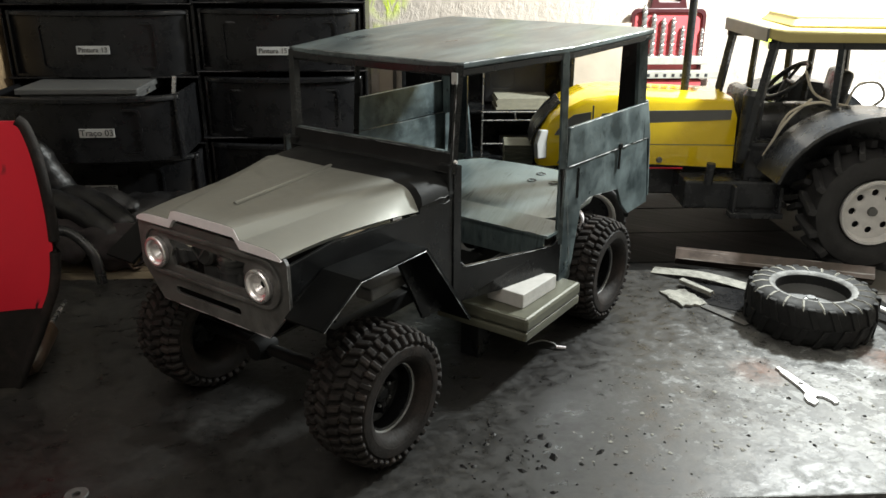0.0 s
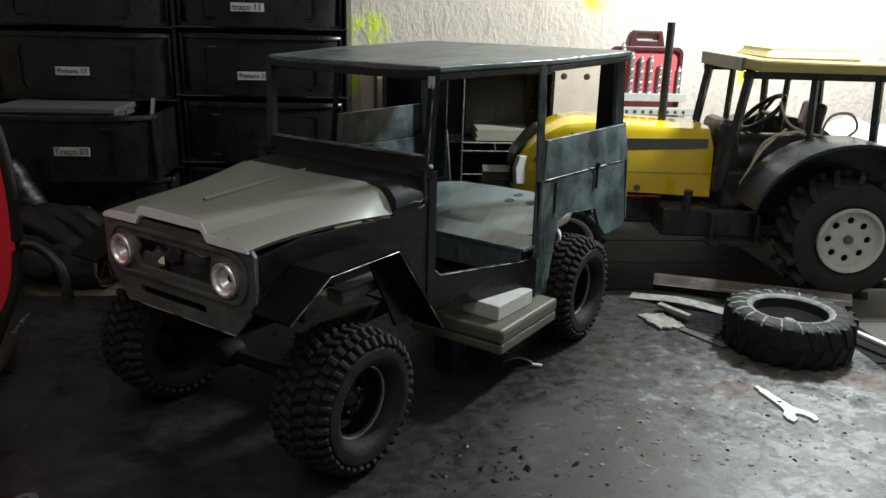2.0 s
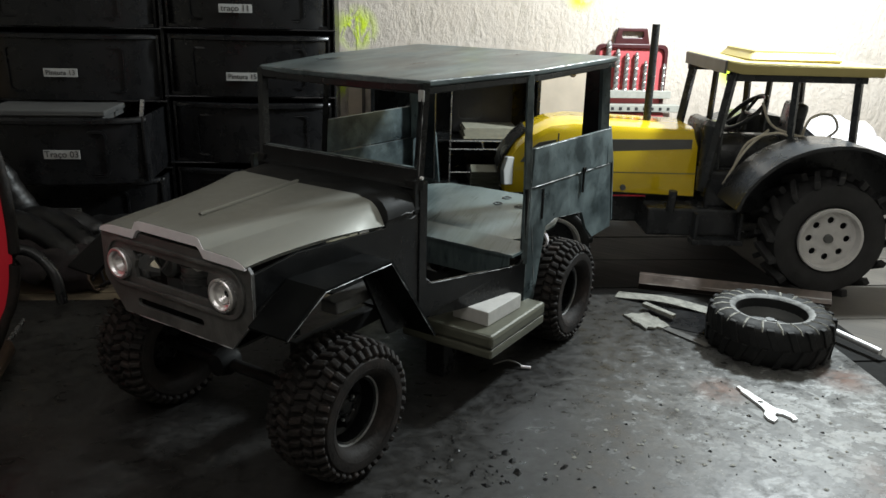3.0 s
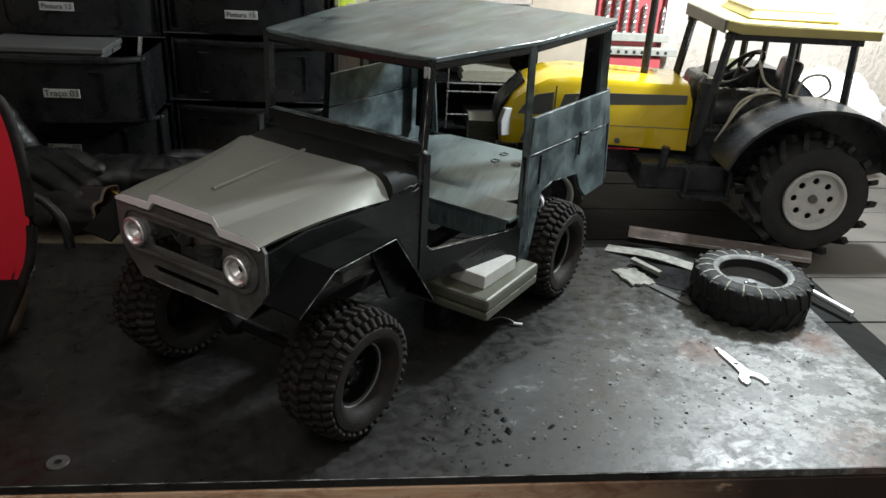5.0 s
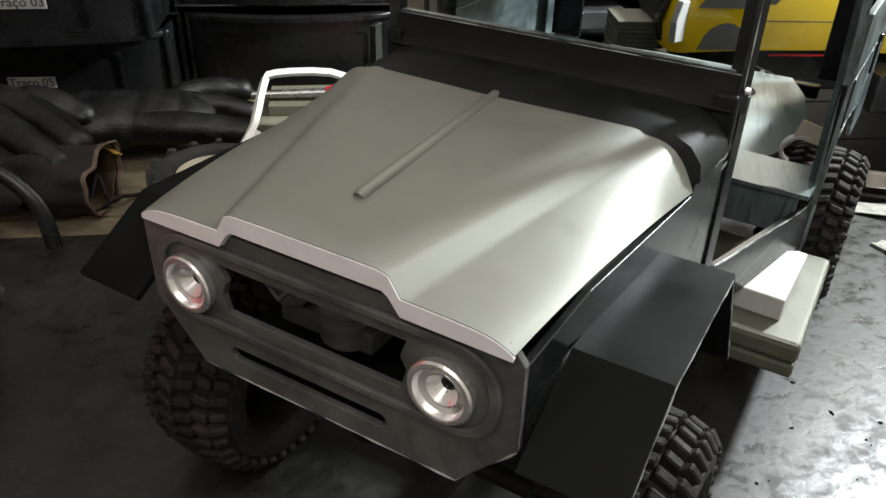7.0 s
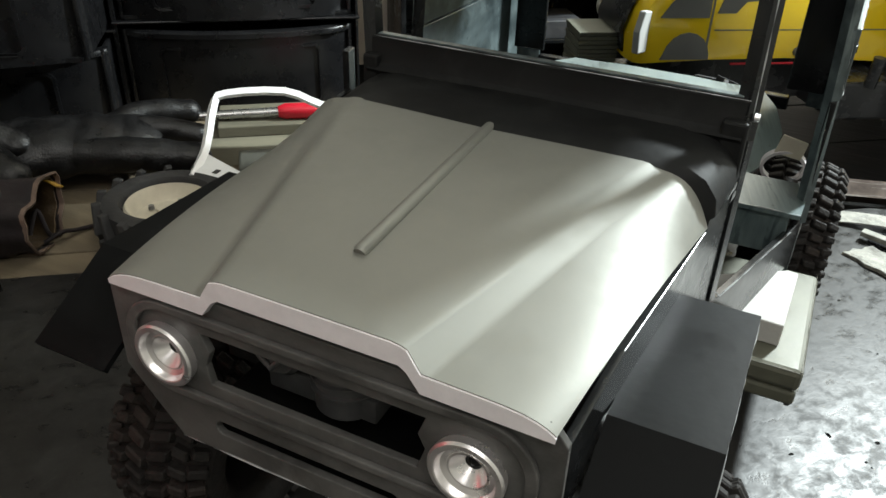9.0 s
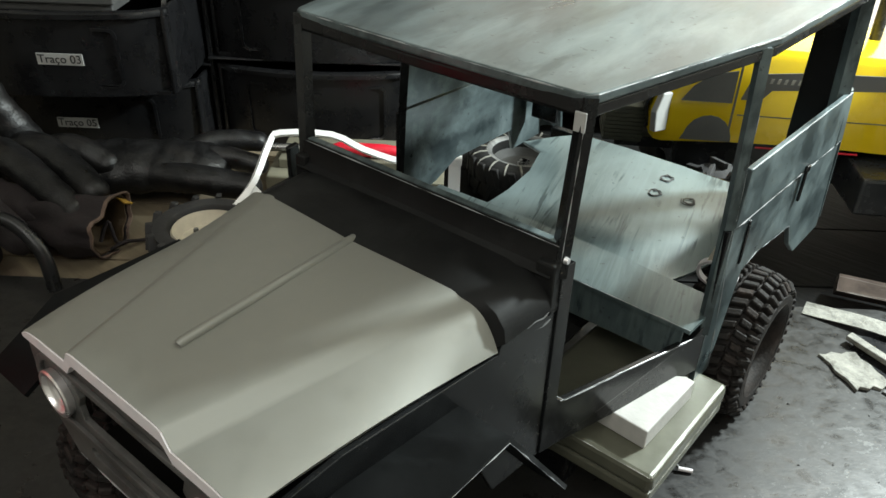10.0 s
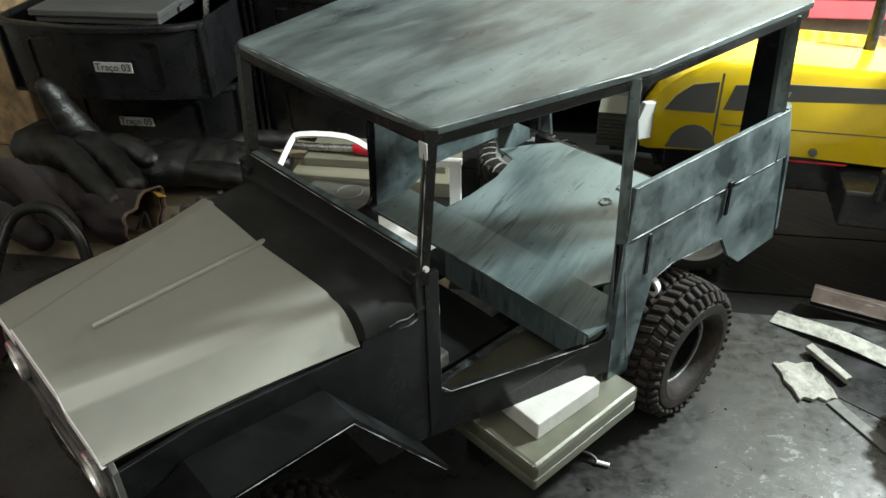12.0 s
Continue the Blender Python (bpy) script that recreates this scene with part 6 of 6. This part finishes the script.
batten = thing("white_batten", on_bench(0, 0, -0.08), TURN, "narrow white batten standing against the wall", "batten")
part("batten", box(3.605, 3.655, 7.38, 7.42, 0.0, 2.40, 0.006), "white_edge", batten)
offcut = thing("board_offcut", on_bench(0, 0, -0.08), TURN, "narrow beige board standing beside the drawers", "board")
part("board", box(0.57, 0.80, 7.50, 7.55, 0.0, 2.30, 0.006), "beige_board", offcut)
part("edge", box(0.802, 0.86, 7.46, 7.55, 0.0, 2.30, 0.006), "grey_wood", offcut, "dark raw edge of the board")
papers = thing("paper_stack", on_bench(0, 0, 0), TURN, "stack of yellowed papers on the rack", "papers")
for k in range(5):
    part("sheet", moved(box(-0.42, 0.42, -0.3, 0.3, 0.0, 0.042, 0.004), Matrix.Translation((2.83 + 0.012 * ((k * 5) % 3), 6.66, 1.252 + 0.034 * k))), "old_paper", papers)
boardh = thing("pegboard_offcut", on_bench(0, 0, -0.08), TURN, "beige board with two round holes leaning on the wall", "board")
part("board", plate([(3.66, 0.0), (4.75, 0.0), (4.75, 2.55), (3.66, 2.50)], [arc(3.98, 2.26, 0.055, 360, 30, 11), arc(4.37, 2.26, 0.055, 360, 30, 11)], lambda a, b, d: Vector((a, 7.42 + d, b)), 0.06, 0.008), "beige_board", boardh)

# drill set against the wall
drills = thing("drill_set", on_bench(0, 0, 0), TURN, "red drill-bit case with steel twist drills hanging on the wall", "drill set")
part("case_back", plate(rounded(4.82, 5.96, 1.55, 2.66, 0.10), [], lambda a, b, d: Vector((a, 7.59 - d, b)), 0.10, 0.015), "pink_red", drills, "translucent red plastic case")
part("handle", plate([(5.05, 2.62), (5.12, 2.96), (5.62, 2.96), (5.70, 2.62)], [rounded(5.19, 5.56, 2.80, 2.90, 0.03)], lambda a, b, d: Vector((a, 7.57 - d, b)), 0.08, 0.012), "dark_red", drills, "very dark red carrying handle")
part("case_border", plate(rounded(4.74, 6.00, 1.55, 2.70, 0.12), [rounded(4.80, 5.94, 1.58, 2.63, 0.09)], lambda a, b, d: Vector((a, 7.48 - d, b)), 0.05, 0.01), "dark_red", drills, "dark maroon rim of the case")
part("holder", joined(box(4.84, 6.1, 7.36, 7.5, 1.80, 1.93, 0.01), box(4.80, 6.25, 7.28, 7.46, 1.58, 1.70, 0.01)), "pale_card", drills, "stepped grey drill holder")
part("case_base", box(4.80, 6.0, 7.34, 7.56, 1.28, 1.56, 0.02), "pink_red", drills)
for k in range(7):
    u = 4.96 + 0.165 * k
    h = 0.82 - 0.062 * k + (0.08 if k % 3 == 0 else 0)
    r = 0.044 - 0.003 * k
    rows_ = []
    seg, turns = 36, 4.0
    for j in range(seg + 1):
        z = 1.86 + h * j / seg
        q = 2 * math.pi * turns * j / seg
        rr = r * (1.0 if j < seg - 2 else (0.9, 0.6, 0.15)[j - seg + 2])
        rows_.append([(u + rr * math.cos(q + 2 * math.pi * i / 8) * (1.0 if i % 4 else 1.25), 7.43 + rr * math.sin(q + 2 * math.pi * i / 8) * (0.75 if i % 4 == 2 else 1.1), z) for i in range(9)])
    part("drill_bit", rows_mesh(rows_), "drill_steel", drills, "twist drill" if k == 0 else "", smooth=25)
for k in range(9):
    part("size_mark", box(4.90 + 0.14 * k, 4.95 + 0.14 * k, 7.275, 7.282, 1.61, 1.66), "ink", drills)

bag = thing("plastic_bag", on_bench(0, 0, -0.08), TURN, "crumpled translucent white plastic bag behind the tractor", "bag")
bm = bmesh.new()
bmesh.ops.create_icosphere(bm, subdivisions=4, radius=1.0)
for v in bm.verts:
    k = 1 + 0.22 * noise.noise(v.co * 2.4) + 0.12 * noise.noise(v.co * 6)
    v.co = Vector((8.3 + v.co.x * 1.0 * k, 5.9 + v.co.y * 0.6 * k, 0.9 + v.co.z * 0.85 * k))
    v.co.z = max(0.0, v.co.z)
part("bag_body", bm, "white_edge", bag, smooth=60)

# chips of dirt and flaked paint on the bench
rng = random.Random(4)
bm = bmesh.new()
for k in range(190):
    if k < 80:
        u, v = rng.gauss(1.85, 0.34), rng.gauss(-0.90, 0.26)
    else:
        u, v = rng.uniform(1.2, 5.6), rng.uniform(-1.3, 1.9)
    if not (0.9 < u < 5.7 and -1.33 < v < 2.6):
        continue
    p = on_bench(u, v, 0.004)
    if p.x < 1.4 and p.y > -0.7:
        continue
    r = rng.choice((0.008, 0.012, 0.014, 0.024, 0.036, 0.044) if k < 70 else (0.008, 0.010, 0.012, 0.02)) * rng.uniform(0.7, 1.3)
    a0, n, squash = rng.uniform(0, 6.3), rng.randint(5, 7), rng.uniform(0.35, 0.9)
    ring = []
    for j in range(n):
        a = 2 * math.pi * j / n
        q = r * rng.uniform(0.5, 1.25)
        dx, dy = q * math.cos(a), q * math.sin(a) * squash
        ring.append((p.x + dx * math.cos(a0) - dy * math.sin(a0), p.y + dx * math.sin(a0) + dy * math.cos(a0)))
    low = [bm.verts.new((x, y, 0.001)) for x, y in ring]
    tip = bm.verts.new((p.x, p.y, 0.006 + r * 0.35))
    for j in range(n):
        bm.faces.new((low[j], low[(j + 1) % n], tip))
chips = part("debris", bm, "black_plastic")
tagged(chips, "dark chips of dirt scattered over the bench", "debris", kind="stuff")

# pale flakes of paint, in one mesh
rng = random.Random(11)
bm = bmesh.new()
for k in range(125):
    u, v = (rng.gauss(4.3, 0.9), rng.gauss(-0.4, 0.7)) if k < 80 else (rng.gauss(2.9, 0.5), rng.gauss(-0.85, 0.3))
    if not (2.2 < u < 5.7 and -1.33 < v < 1.3):
        continue
    p = on_bench(u, v, 0.0)
    r, a0, n = rng.choice((0.006, 0.008, 0.012, 0.018, 0.024)), rng.uniform(0, 6.3), rng.randint(4, 6)
    ring = [bm.verts.new((p.x + r * rng.uniform(0.4, 1.3) * math.cos(a0 + 6.283 * j / n), p.y + r * rng.uniform(0.4, 1.3) * math.sin(a0 + 6.283 * j / n), 0.003 + 0.004 * rng.random())) for j in range(n)]
    tip = bm.verts.new((p.x, p.y, 0.009))
    for j in range(n):
        bm.faces.new((ring[j], ring[(j + 1) % n], tip))
tagged(part("paint_flakes", bm, "scrap_grey"), "pale flakes of paint scattered over the bench", "debris", kind="stuff")

washer = thing("washer", on_bench(-1.37, -1.15, 0), 0, "dull flat steel washer lying near the bench's front edge", "washer")
part("ring", lathe([(0.03, 0.001), (0.03, 0.014), (0.075, 0.016), (0.082, 0.010), (0.082, 0.001)], 24, "z", True), "worn_black", washer, smooth=40)
part("edge_wear", edge_wear([on_bench(-3.0, -1.393, -0.003), on_bench(5.78, -1.393, -0.003)], 77, 0.007), "bare_metal", top, "bare worn front edge")
